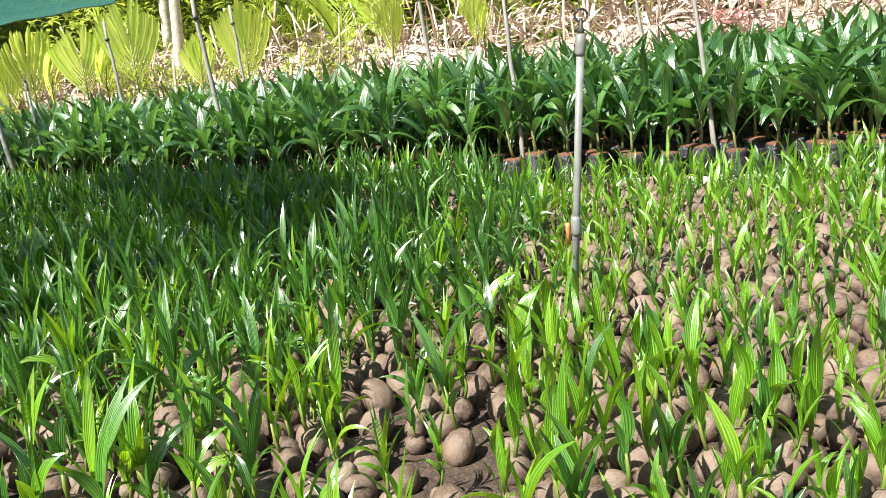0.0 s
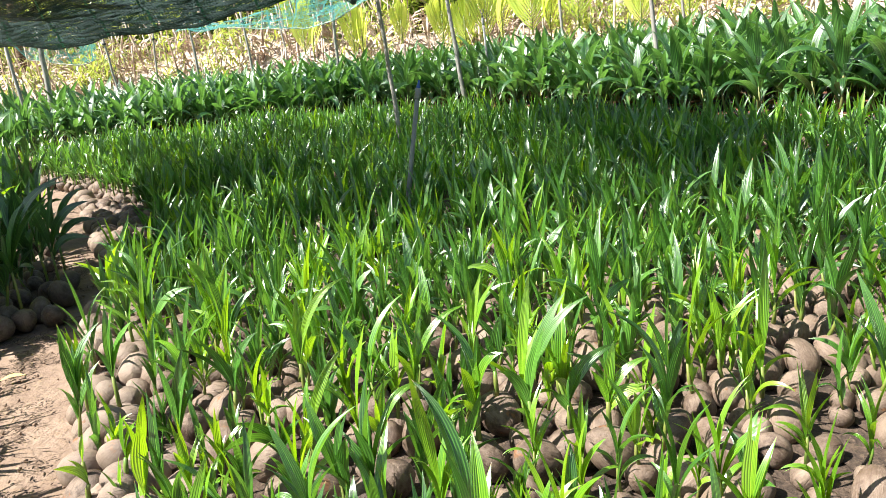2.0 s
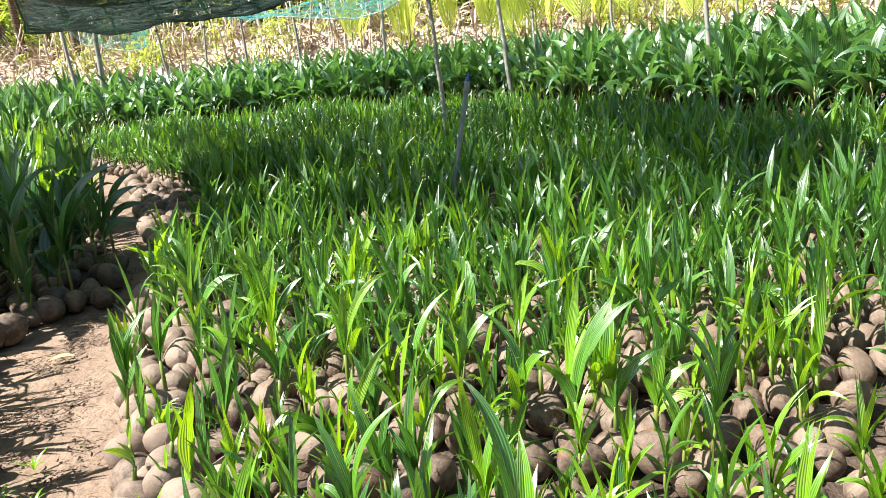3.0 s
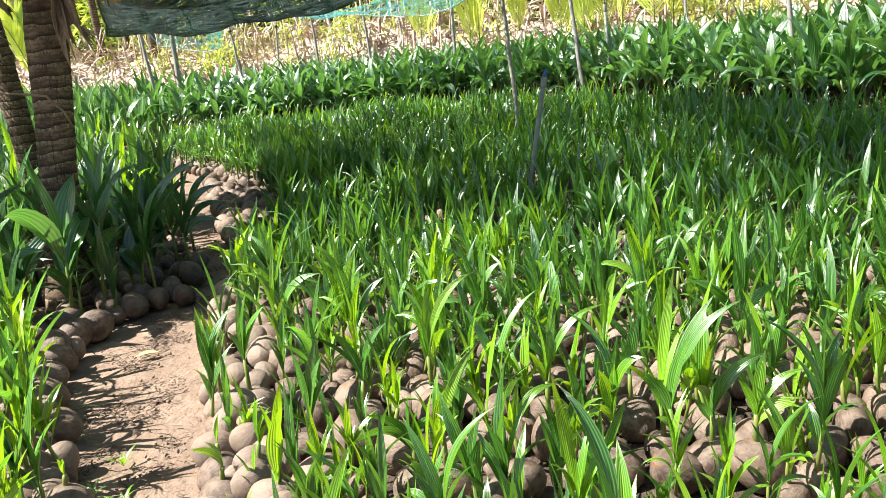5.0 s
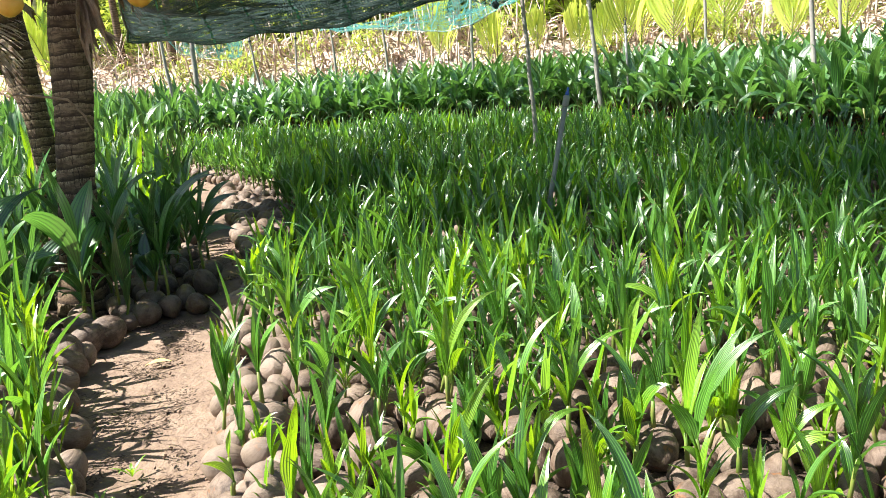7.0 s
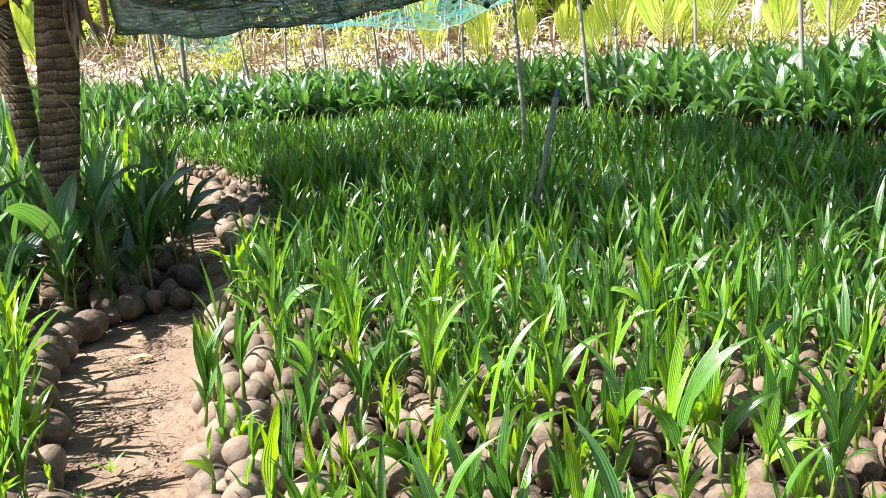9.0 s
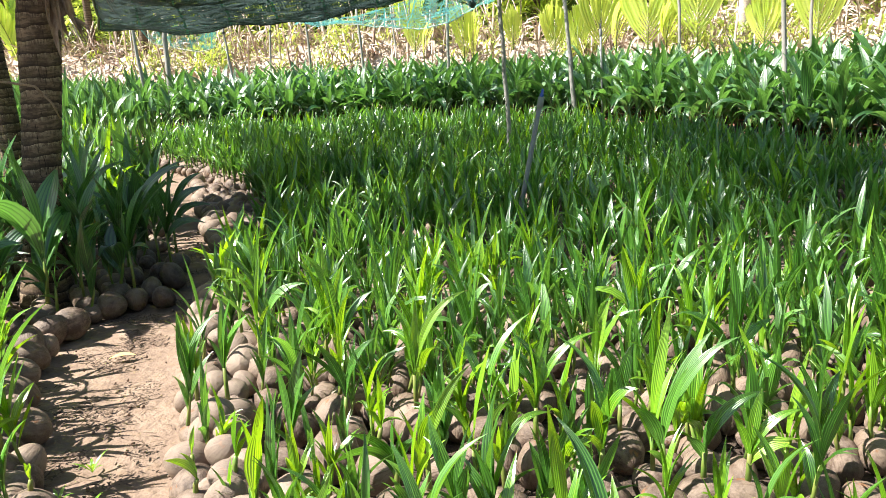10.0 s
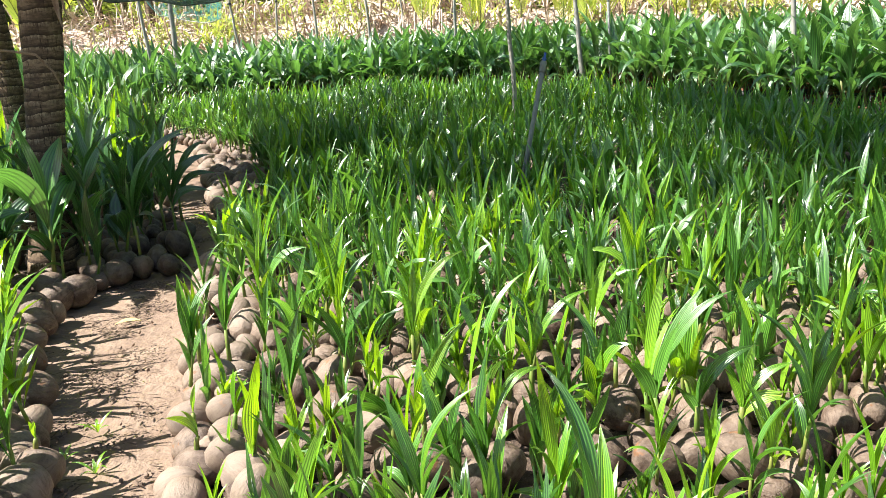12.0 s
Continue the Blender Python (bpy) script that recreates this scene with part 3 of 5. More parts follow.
hero((-0.17, 2.79), M_YOUNG, [(0.01, 0.44, 0.048, 0.02), (0.04, 0.38, 0.035, 0.1), (-0.04, 0.33, 0.03, 0.2)])
hero((0.24, 2.45), M_YOUNG, [(0.16, 0.39, 0.035, 0.5), (-0.02, 0.4, 0.03, 0.1), (-0.07, 0.35, 0.035, 0.25), (0.02, 0.44, 0.03, 0.05)])
hero((0.68, 3.11), M_YOUNG, [(0.06, 0.57, 0.04, 0.0), (0.1, 0.54, 0.036, 0.05), (-0.0, 0.54, 0.03, 0.0), (-0.06, 0.41, 0.03, 0.15)])
hero((0.38, 2.73), M_YOUNG, [(0.24, 0.55, 0.032, 0.35), (-0.02, 0.56, 0.045, 0.05), (0.06, 0.55, 0.036, 0.0), (-0.06, 0.44, 0.03, 0.1)])
hero((0.56, 2.51), M_YOUNG, [(-0.04, 0.43, 0.055, 0.1), (0.11, 0.46, 0.05, 0.45), (0.02, 0.43, 0.045, 0.05), (-0.08, 0.32, 0.03, 0.2)])
hero((0.74, 2.42), M_LEAF, [(0.15, 0.65, 0.05, 0.1), (0.22, 0.64, 0.04, 0.25), (-0.11, 0.44, 0.06, 0.15), (0.05, 0.56, 0.05, 0.05), (-0.07, 0.29, 0.035, 0.2)])
hero((0.87, 2.45), M_LEAF, [(-0.05, 0.29, 0.06, 0.1), (0.19, 0.44, 0.05, 0.3), (0.04, 0.4, 0.04, 0.1)])
hero((0.99, 2.39), M_YOUNG, [(0.14, 0.3, 0.06, 0.4), (0.04, 0.47, 0.045, 0.1), (-0.05, 0.38, 0.04, 0.1), (0.16, 0.4, 0.04, 0.3)])
hero((0.70, 2.84), M_LEAF, [(0.05, 0.47, 0.055, 0.1), (-0.03, 0.41, 0.045, 0.05), (-0.06, 0.37, 0.035, 0.1)])
hero((1.22, 2.44), M_LEAF, [(0.01, 0.58, 0.05, 0.05), (-0.06, 0.53, 0.045, 0.1), (0.09, 0.48, 0.045, 0.25), (0.04, 0.41, 0.04, 0.1)])
hero((-0.33, 3.45), M_LEAF, [(-0.05, 0.68, 0.05, 0.1), (0.04, 0.6, 0.045, 0), (-0.14, 0.74, 0.045, 0.35), (0.15, 0.55, 0.045, 0.25)])
hero((0.22, 3.69), M_LEAF, [(0.04, 0.45, 0.045, 0.1), (-0.08, 0.51, 0.05, 0.2), (0.12, 0.5, 0.045, 0.3)])
hero((-0.76, 4.03), M_LEAF, [(0.23, 0.46, 0.055, 0.35), (0.09, 0.5, 0.05, 0.05), (-0.07, 0.48, 0.04, 0.2)])
hero((1.44, 3.47), M_LEAF, [(-0.06, 0.56, 0.05, 0.05), (0.03, 0.54, 0.05, 0.05), (0.16, 0.48, 0.05, 0.3), (-0.16, 0.45, 0.04, 0.2)])
hero((1.18, 3.82), M_LEAF, [(-0.04, 0.63, 0.05, 0.05), (0.04, 0.68, 0.05, 0.0), (0.16, 0.56, 0.05, 0.2)])
hero((0.72, 3.60), M_LEAF, [(-0.04, 0.7, 0.05, 0.0), (0.03, 0.57, 0.045, 0.05), (-0.12, 0.58, 0.04, 0.15)])
hero((-1.80, 5.34), M_BROAD, [(0.47, 0.93, 0.075, 0.35), (0.35, 0.87, 0.06, 0.1), (0.15, 0.81, 0.07, 0.2), (-0.08, 0.57, 0.05, 0.3)])
hero((-3.40, 7.04), M_BROAD, [(0.27, 1.05, 0.1, 0.05), (0.5, 0.91, 0.09, 0.3), (0.03, 0.85, 0.08, 0.1), (0.44, 0.35, 0.1, 0.55)])
hero((-2.53, 6.59), M_BROAD, [(0.14, 1.08, 0.08, 0.0), (-0.14, 0.82, 0.09, 0.3), (0.36, 0.83, 0.08, 0.3), (0.23, 0.97, 0.07, 0.05)])
hero((-1.83, 6.03), M_BROAD, [(-0.12, 0.85, 0.08, 0.2), (0.22, 0.46, 0.06, 0.5), (0.09, 0.71, 0.07, 0.1)])
hero((-2.74, 6.27), M_BROAD, [(0.06, 0.9, 0.08, 0.0), (-0.13, 0.75, 0.09, 0.3), (0.25, 0.85, 0.08, 0.2)])
hero((-1.89, 3.71), M_YOUNG, [(0.18, 0.71, 0.04, 0.0), (0.2, 0.51, 0.03, 0.2), (-0.0, 0.48, 0.03, 0.1), (0.09, 0.48, 0.03, 0.0)])
hero((-1.55, 2.86), M_YOUNG, [(0.06, 0.56, 0.04, 0.0), (0.1, 0.45, 0.035, 0.1), (0.14, 0.34, 0.03, 0.3), (-0.01, 0.52, 0.04, 0.2)])
hero((-1.33, 2.67), M_YOUNG, [(0.03, 0.27, 0.03, 0.05), (0.0, 0.26, 0.02, 0.1)])
hero((-2.11, 4.89), M_LEAF, [(0.13, 0.64, 0.04, 0.1), (0.16, 0.43, 0.03, 0.2), (-0.02, 0.41, 0.04, 0.1), (-0.11, 0.19, 0.03, 0.35)])
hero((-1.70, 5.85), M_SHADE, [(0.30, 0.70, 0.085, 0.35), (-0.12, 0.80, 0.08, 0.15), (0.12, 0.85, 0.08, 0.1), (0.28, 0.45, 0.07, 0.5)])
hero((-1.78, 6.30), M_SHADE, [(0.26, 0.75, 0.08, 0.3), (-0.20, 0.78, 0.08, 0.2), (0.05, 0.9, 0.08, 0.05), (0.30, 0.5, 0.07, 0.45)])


BARE_NUTS = [(1.5, 2.25), (1.36, 2.4), (1.83, 2.63), (2.28, 2.55), (1.17, 2.17), (1.64, 2.4), (1.33, 2.06), (1.46, 1.9), (1.2, 1.95), (1.66, 2.2), (1.98, 2.86), (2.16, 2.78), (2.5, 3.05), (1.78, 2.82)]


RIM = [(-0.66, 2.2), (-0.73, 2.45), (-0.8, 2.75), (-0.88, 3.0), (-0.96, 3.25), (-1.0, 3.6), (-1.06, 3.95), (-1.2, 4.45)]


def build_main_bed():
    rng = np.random.default_rng(11)
    pts = [p for p in scatter(MAIN_BED, 0.158, rng) if p[1] < 4.5] + [p for p in scatter(MAIN_BED, 0.174, rng) if p[1] >= 4.5]
    near, bare, far, far_bare = [], [], [], []
    for x, y in pts:
        if not free(x, y) or any((x - a) ** 2 + (y - c) ** 2 < 0.012 for a, c in BARE_NUTS):
            continue
        s = (0.92 if y > 2.4 else 0.84) + 0.2 * noise.noise(Vector((x * 0.8, y * 0.8, 2)))
        close = y < 2.95 and x < 2.4
        empty = rng.random() < (0.13 if y < 2.6 else 0.08 if y < 4.5 else 0.05)
        if 2.02 < x < 2.2 and 2.2 < y < 2.42:
            continue
        rim = y < 4.6 and min(np.hypot(x - a, y - c) for a, c in RIM) < 0.3
        if rim and rng.random() < 0.35:
            continue
        empty = empty or (rim and rng.random() < 0.4)
        (bare if close else far_bare).append((x, y, 1.0)) if empty else (near if close else far).append((x, y, s))
    kinds = [dict(size=rng.uniform(0.4, 0.58), count=int(rng.integers(5, 8)), width=rng.uniform(0.032, 0.056), e_end=-40, spread=0.9, nut=(0.124, 0.155)) for _ in range(20)]
    protos = [make_seedling(rng, M_YOUNG if i % 2 else M_LEAF, LABEL_MAIN, "seedlings of the main bed", **k) for i, k in enumerate(kinds)]
    bare += [(x, y, 1.0) for x, y in BARE_NUTS]
    spread_things(near, protos, rng)
    spread_things(bare, [make_nut(rng, "brown coconut husk without a sprout lying in the bed", "bare nuts of the main bed", (0.135, 0.165)) for _ in range(6)], rng)
    kits = [kit(rng, 3 if i % 6 == 5 else 2, size=rng.uniform(0.38, 0.55), count=int(rng.integers(7, 10)), width=rng.uniform(0.028, 0.047), e_end=-40, spread=0.95) for i in range(30)]
    kits += [nut_kit(rng)]
    spread_stuff("seedling_bed", "dense bed of green coconut seedlings on husks", far, kits, [M_HUSK, M_SHOOT, M_LEAF, M_YOUNG], rng)


def build_right_bed():
    rng = np.random.default_rng(12)
    near, bare, far = [], [], []
    for x, y in scatter(RIGHT_BED, 0.158, rng):
        close = x < 2.75 and y > 1.25
        s = 0.88 + 0.2 * noise.noise(Vector((x, y, 5)))
        empty = rng.random() < 0.1
        if 2.02 < x < 2.2 and 2.2 < y < 2.42:
            continue
        if close:
            (bare if empty else near).append((x, y, s if not empty else 1.0))
        else:
            far.append((x, y, s))
    protos = [make_seedling(rng, M_LEAF if i % 5 == 0 else M_YOUNG, LABEL_RIGHT, "seedlings of the sunny bed", size=rng.uniform(0.38, 0.58), nut=(0.124, 0.155),
                            count=int(rng.integers(3, 6)), width=rng.uniform(0.04, 0.075), e_end=-40) for i in range(10)]
    spread_things(near, protos, rng)
    spread_things(bare, [make_nut(rng, "pale brown coconut husk in the sunny bed", "bare nuts of the sunny bed", (0.135, 0.17)) for _ in range(5)], rng)
    kits = [kit(rng, 2 if i % 4 == 0 else 3, size=rng.uniform(0.26, 0.44), count=int(rng.integers(3, 6)), width=rng.uniform(0.026, 0.046), e_end=-20, spread=0.8) for i in range(16)]
    kits += [nut_kit(rng) for _ in range(3)]
    spread_stuff("sunny_seedling_bed", "sunlit bed of short yellow-green seedlings on coconuts", far, kits, [M_HUSK, M_SHOOT, M_LEAF, M_YOUNG], rng)


def build_left_beds():
    rng = np.random.default_rng(13)
    near = [(x, y, 0.95) for x, y in scatter(LEFT_NEAR, 0.19, rng) if free(x, y)]
    some = [p for p in near if p[0] > -2.5]
    rest = [p for p in near if p[0] <= -2.5]
    bare = [p for p in some if rng.random() < 0.1]
    some = [p for p in some if p not in bare]
    protos = [make_seedling(rng, M_YOUNG if i % 2 else M_LEAF, "bright green coconut seedling on a husk beside the path", "seedlings left of the path",
                            size=rng.uniform(0.42, 0.6), count=int(rng.integers(4, 7)), width=rng.uniform(0.034, 0.05), e_end=10, spread=0.6) for i in range(8)]
    spread_things([p for p in some if p[1] < 4.2], protos, rng)
    spread_things(bare, [make_nut(rng, "brown coconut husk at the edge of the path", "bare nuts left of the path") for _ in range(4)], rng)
    tall = [p for p in scatter(LEFT_TALL, 0.25, rng) if free(*p, 0.15)]
    close = [(x, y, 1.0) for x, y in tall if y < 7.2 and x > -3.4]
    far = [(x, y, 1.0) for x, y in tall if not (y < 7.2 and x > -3.4)] + rest
    hollow = [p for p in close if rng.random() < 0.12]
    close = [p for p in close if p not in hollow]
    close += [(-2.25, 5.0, 1.1), (-2.5, 5.1, 1.2), (-2.08, 5.28, 1.15), (-2.7, 4.9, 1.2), (-1.95, 5.45, 1.15)]
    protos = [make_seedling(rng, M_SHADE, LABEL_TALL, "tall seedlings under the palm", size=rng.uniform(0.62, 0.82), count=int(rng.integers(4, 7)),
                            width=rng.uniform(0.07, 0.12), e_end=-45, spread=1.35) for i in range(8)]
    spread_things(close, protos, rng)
    spread_things(hollow, [make_nut(rng, "dark brown coconut husk in the palm's shade", "bare nuts under the palm") for _ in range(4)], rng)
    # every fourth kit has the yellow leaf: sunlit plants put into the colour
    kits = [kit(rng, 3 if i % 4 == 0 else 2, size=rng.uniform(0.62, 0.85), count=int(rng.integers(4, 7)), width=rng.uniform(0.06, 0.1), e_end=-20) for i in range(12)]
    spread_stuff("tall_seedling_bed", "dense dark green tall coconut seedlings under the palms", far, kits, [M_HUSK, M_SHOOT, M_BROAD, M_YOUNG], rng)


PATH_EDGE_LEFT = [(-1.28, 2.3), (-1.5, 3.0), (-1.7, 3.5), (-2.02, 3.95), (-2.08, 4.5), (-2.0, 4.88), (-1.8, 5.2), (-1.68, 5.5)]
PATH_EDGE_RIGHT = [(-0.66, 2.2), (-0.8, 2.75), (-0.96, 3.25), (-1.06, 3.95), (-1.2, 4.45), (-1.3, 5.25), (-1.42, 6.4), (-1.72, 7.4), (-1.95, 8.2), (-2.75, 10.9)]


def edge_nuts(line, group, label, seed, gap=0.165):
    rng = np.random.default_rng(seed)
    p = np.array(line, float)
    length = np.linalg.norm(np.diff(p, axis=0), axis=1).sum()
    low, high, sprouted = [], [], []
    for k in np.arange(0, 1, gap / length):
        q, d, out = along(line, k)
        if rng.random() < 0.9:
            low.append((q[0] + rng.normal(0, 0.045), q[1] + rng.normal(0, 0.05), rng.uniform(0.8, 1.15)))
        if line[0][0] > -1.0 and q[1] < 6:
            spot = (q[0] + rng.uniform(0.13, 0.26), q[1] + rng.uniform(-0.09, 0.09), rng.uniform(0.85, 1.1))
            (sprouted if free(*spot[:2], 0.16) and rng.random() < 0.22 else low).append(spot)
            if rng.random() < 0.55:
                high.append((q[0] + rng.uniform(0.08, 0.16), q[1] + rng.uniform(-0.09, 0.09), rng.uniform(0.8, 0.95)))
    sunny = M_SUNLIT_HUSK if "pale" in label else M_HUSK
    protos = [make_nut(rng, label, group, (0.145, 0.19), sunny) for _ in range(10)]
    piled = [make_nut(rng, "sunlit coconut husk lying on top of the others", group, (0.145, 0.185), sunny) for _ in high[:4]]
    spread_things(low, protos, rng, 0.9, 1.12)
    for n, (x, y, s) in enumerate(high):
        m = pose(x, y, 0.1, rng.uniform(-15, 15), rng.uniform(-15, 15), rng.uniform(0, 360)) @ Matrix.Scale(s, 4)
        if n < 4:
            piled[n].matrix_basis = m
        else:
            copy_thing(piled[n % 4], m)
    if sprouted:
        young = [make_seedling(rng, M_YOUNG if i % 2 else M_LEAF, "fresh green coconut seedling on a husk at the bed's edge", "seedlings at the bed's edge", size=rng.uniform(0.3, 0.52),
                               count=int(rng.integers(3, 6)), width=rng.uniform(0.03, 0.055), e_end=-10, spread=0.7, nut=(0.16, 0.2)) for i in range(8)]
        spread_things(sprouted, young, rng)


edge_nuts(PATH_EDGE_LEFT, "nuts along the path's far edge", "brown coconut husk lining the shaded side of the path", 51)
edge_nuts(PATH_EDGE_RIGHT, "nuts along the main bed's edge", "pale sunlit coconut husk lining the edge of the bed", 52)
HEAP = [(-1.4, 6.2), (-1.02, 6.2), (-1.05, 7.2), (-1.4, 8.3), (-2.2, 10.2), (-2.75, 10.9), (-2.0, 8.3), (-1.68, 7.2)]


def build_heap():
    """Unsprouted nuts piled along the bed where the path bends."""
    rng = np.random.default_rng(53)
    places = [(x, y, 1.0) for x, y in scatter(HEAP, 0.17, rng)]
    spread_things(places, [make_nut(rng, "brown coconut husk in a loose heap by the path", "heaped nuts by the path") for _ in range(5)], rng, 0.85, 1.15)


def build_edge_seedlings():
    rng = np.random.default_rng(54)
    places = []
    for k in np.arange(0.0, 0.62, 0.034):
        q, d, out = along(PATH_EDGE_LEFT, k)
        places.append((q[0] - rng.uniform(0.03, 0.3), q[1] + rng.uniform(-0.05, 0.05), 1.0))
    protos = [make_seedling(rng, M_YOUNG if i % 3 else M_LEAF, "bright yellow-green coconut seedling at the edge of the path", "seedlings edging the path",
                            size=rng.uniform(0.4, 0.62), count=int(rng.integers(5, 8)), width=rng.uniform(0.03, 0.05), e_end=5, spread=0.6) for i in range(6)]
    spread_things(places, protos, rng)


build_heap()
build_edge_seedlings()


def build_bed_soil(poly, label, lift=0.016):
    """The litter-covered soil under a bed, a hand's breadth inside its edge, coloured dark for the shade."""
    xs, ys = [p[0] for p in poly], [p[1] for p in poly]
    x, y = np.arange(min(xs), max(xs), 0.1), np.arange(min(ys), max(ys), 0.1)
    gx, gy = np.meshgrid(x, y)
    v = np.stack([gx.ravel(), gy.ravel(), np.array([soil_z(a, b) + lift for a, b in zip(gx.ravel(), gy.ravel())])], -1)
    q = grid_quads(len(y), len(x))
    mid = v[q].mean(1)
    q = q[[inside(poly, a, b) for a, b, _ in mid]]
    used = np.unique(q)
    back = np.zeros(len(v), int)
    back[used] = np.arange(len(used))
    tagged(new("bed_soil", make_mesh("bed_soil", [(v[used], back[q], v[used][:, :2], 0)], [M_SHADED_SOIL])), label, "soil", kind="structure")


build_bed_soil(MAIN_BED, "soil and litter under the seedlings, coloured dark for shade")
build_bed_soil(RIGHT_BED, "soil and litter under the short seedlings, coloured dark for shade")
build_bed_soil(LEFT_TALL, "soil under the tall seedlings, coloured dark for their shade")
# Strip between the beds, its shade painted as dark soil.
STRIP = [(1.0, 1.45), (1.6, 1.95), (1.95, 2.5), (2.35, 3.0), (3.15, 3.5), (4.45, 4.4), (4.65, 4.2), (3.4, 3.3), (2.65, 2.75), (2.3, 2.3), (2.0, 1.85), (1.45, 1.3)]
build_bed_soil(STRIP, "trodden soil between the two beds, coloured dark for shade", 0.022)
build_main_bed()
build_right_bed()
build_left_beds()


# ---- tall plants in polybags ----
def potted_bits(rng, low=False):
    n, sides = (5, 8) if low else (9, 14)
    h, r = 0.3, 0.125
    zs = np.linspace(0, h, n)
    rad = r * (1 + 0.1 * np.sin(zs * 14 + rng.random() * 6)) * rng.uniform(0.92, 1.08, n)
    bag = tube([(0, 0, z) for z in zs], rad, sides, 0, 0.1, rng)
    soil = tube([(0, 0, h - 0.03), (0, 0, h + 0.012), (0, 0, h + 0.022)], [r * 0.9, r * 0.86, r * 0.3], sides, 1, 0.1, rng)
    size = rng.uniform(0.95, 1.2)
    tip = np.array([rng.uniform(-0.05, 0.05), rng.uniform(-0.05, 0.05), h + size * 0.33])
    stem = tube([(0, 0, h), (tip[0] / 2, tip[1] / 2, h + size * 0.13), tuple(tip)], [0.02, 0.016, 0.01], 5 if low else 8, 2)
    leaves, az, count = [], rng.uniform(0, 360), int(rng.integers(7, 10))
    for i in range(count):
        az += 137 + rng.uniform(-30, 30)
        k = i / (count - 1)
        e0 = 58 + 25 * k + rng.uniform(-6, 6)
        e1 = e0 - rng.uniform(55, 165) * (1.1 - 0.7 * k)
        at = np.array([0, 0, h]) + (tip - [0, 0, h]) * (0.3 + 0.7 * k)
        leaves.append(blade(at, az, size * rng.uniform(0.52, 0.78), rng.uniform(0.085, 0.15), e0, e1, 8 if low else 12, 4 if low else 14, rng.uniform(0.2, 0.5),
                            0.005 if low else 0.004, rng.uniform(-0.7, 0.7), 0.35 if (rng.random() < 0.45 and not low) else 0, rng.uniform(-0.5, 0.5), 3, 0.5))
    return bag, soil, stem, leaves


def make_potted(rng):
    bag, soil, stem, leaves = potted_bits(rng)
    root = tagged(new("potted_palm"), "broad-leaved coconut plant in a black polybag of red soil", "potted plant", "plants in polybags")
    part("bag", bag, M_BAG, root, "crumpled black plastic bag")
    part("soil", soil, M_COIR, root, "reddish coir soil")
    part("stem", stem, M_STEM, root)
    for leaf in leaves:
        part("leaf", leaf, M_BROAD, root)
    return root


ROW_BACK = [(-6.0, 21.0), (-1.0, 21.5), (3.5, 20.5), (6.8, 17.5), (8.6, 13.5), (9.6, 9.5), (11.5, 6.5), (12.8, 3.5), (13.2, 1.5)]


def build_potted_row():
    rng = np.random.default_rng(14)
    pts = scatter([(x + 0.12, y + 0.1) for x, y in ROW_FRONT] + ROW_BACK, 0.33, rng, 0.2)
    near = [(x, y, 1.0) for x, y in pts if x - 0.12 + (y - 2.2) * 0.46 < 8.1 + 0.75 and y < 9.5]
    far = [(x, y, 1.0) for x, y in pts if not (x - 0.12 + (y - 2.2) * 0.46 < 8.1 + 0.75 and y < 9.5)]
    spread_things(near, [make_potted(rng) for _ in range(8)], rng, 0.9, 1.1)
    kits = []
    for _ in range(16):
        bag, soil, stem, leaves = potted_bits(rng, True)
        kits.append([bag, soil, stem] + leaves)
    spread_stuff("potted_plant_block", "block of tall broad-leaved coconut plants in black bags", far, kits, [M_BAG, M_COIR, M_STEM, M_BROAD], rng, 0.85, 1.15, "potted plants")


build_potted_row()
far_rng = np.random.default_rng(15)
FAR_LEFT = [(-4.6, 16.4), (-6.0, 21.0), (-9.0, 26.0), (-16.0, 27.0), (-17.0, 15.0), (-9.0, 14.2), (-5.2, 14.4)]
far_kits = [kit(far_rng, 2, size=far_rng.uniform(0.8, 1.0), count=5, width=0.1, e_end=-20) for _ in range(10)]
spread_stuff("far_seedling_bed", "distant bed of tall green coconut seedlings", [(x, y, 1.15) for x, y in scatter(FAR_LEFT, 0.34, far_rng)], far_kits, [M_HUSK, M_SHOOT, M_BROAD], far_rng)


# ---- poles, sprinklers, board ----
def make_pole(foot, top, radius, rng):
    root = tagged(new("support_pole"), "thin weathered grey wooden pole carrying the shade net", "pole", "net poles")
    f, t = np.array(foot, float), np.array(top, float)
    pts = [f + (t - f) * k + [rng.uniform(-0.012, 0.012), rng.uniform(-0.012, 0.012), 0] for k in np.linspace(0, 1, 9)]
    pts[0][2] = -0.05
    part("shaft", tube(pts, np.linspace(radius, radius * 0.7, 9) * rng.uniform(0.9, 1.1, 9), 9), M_POLE, root)
    part("tie", tube([pts[-2] - [0, 0, 0.02], pts[-2] + [0, 0, 0.03]], [radius * 1.25, radius * 1.2], 9), M_DARK, root, "dark twine binding")
    return root


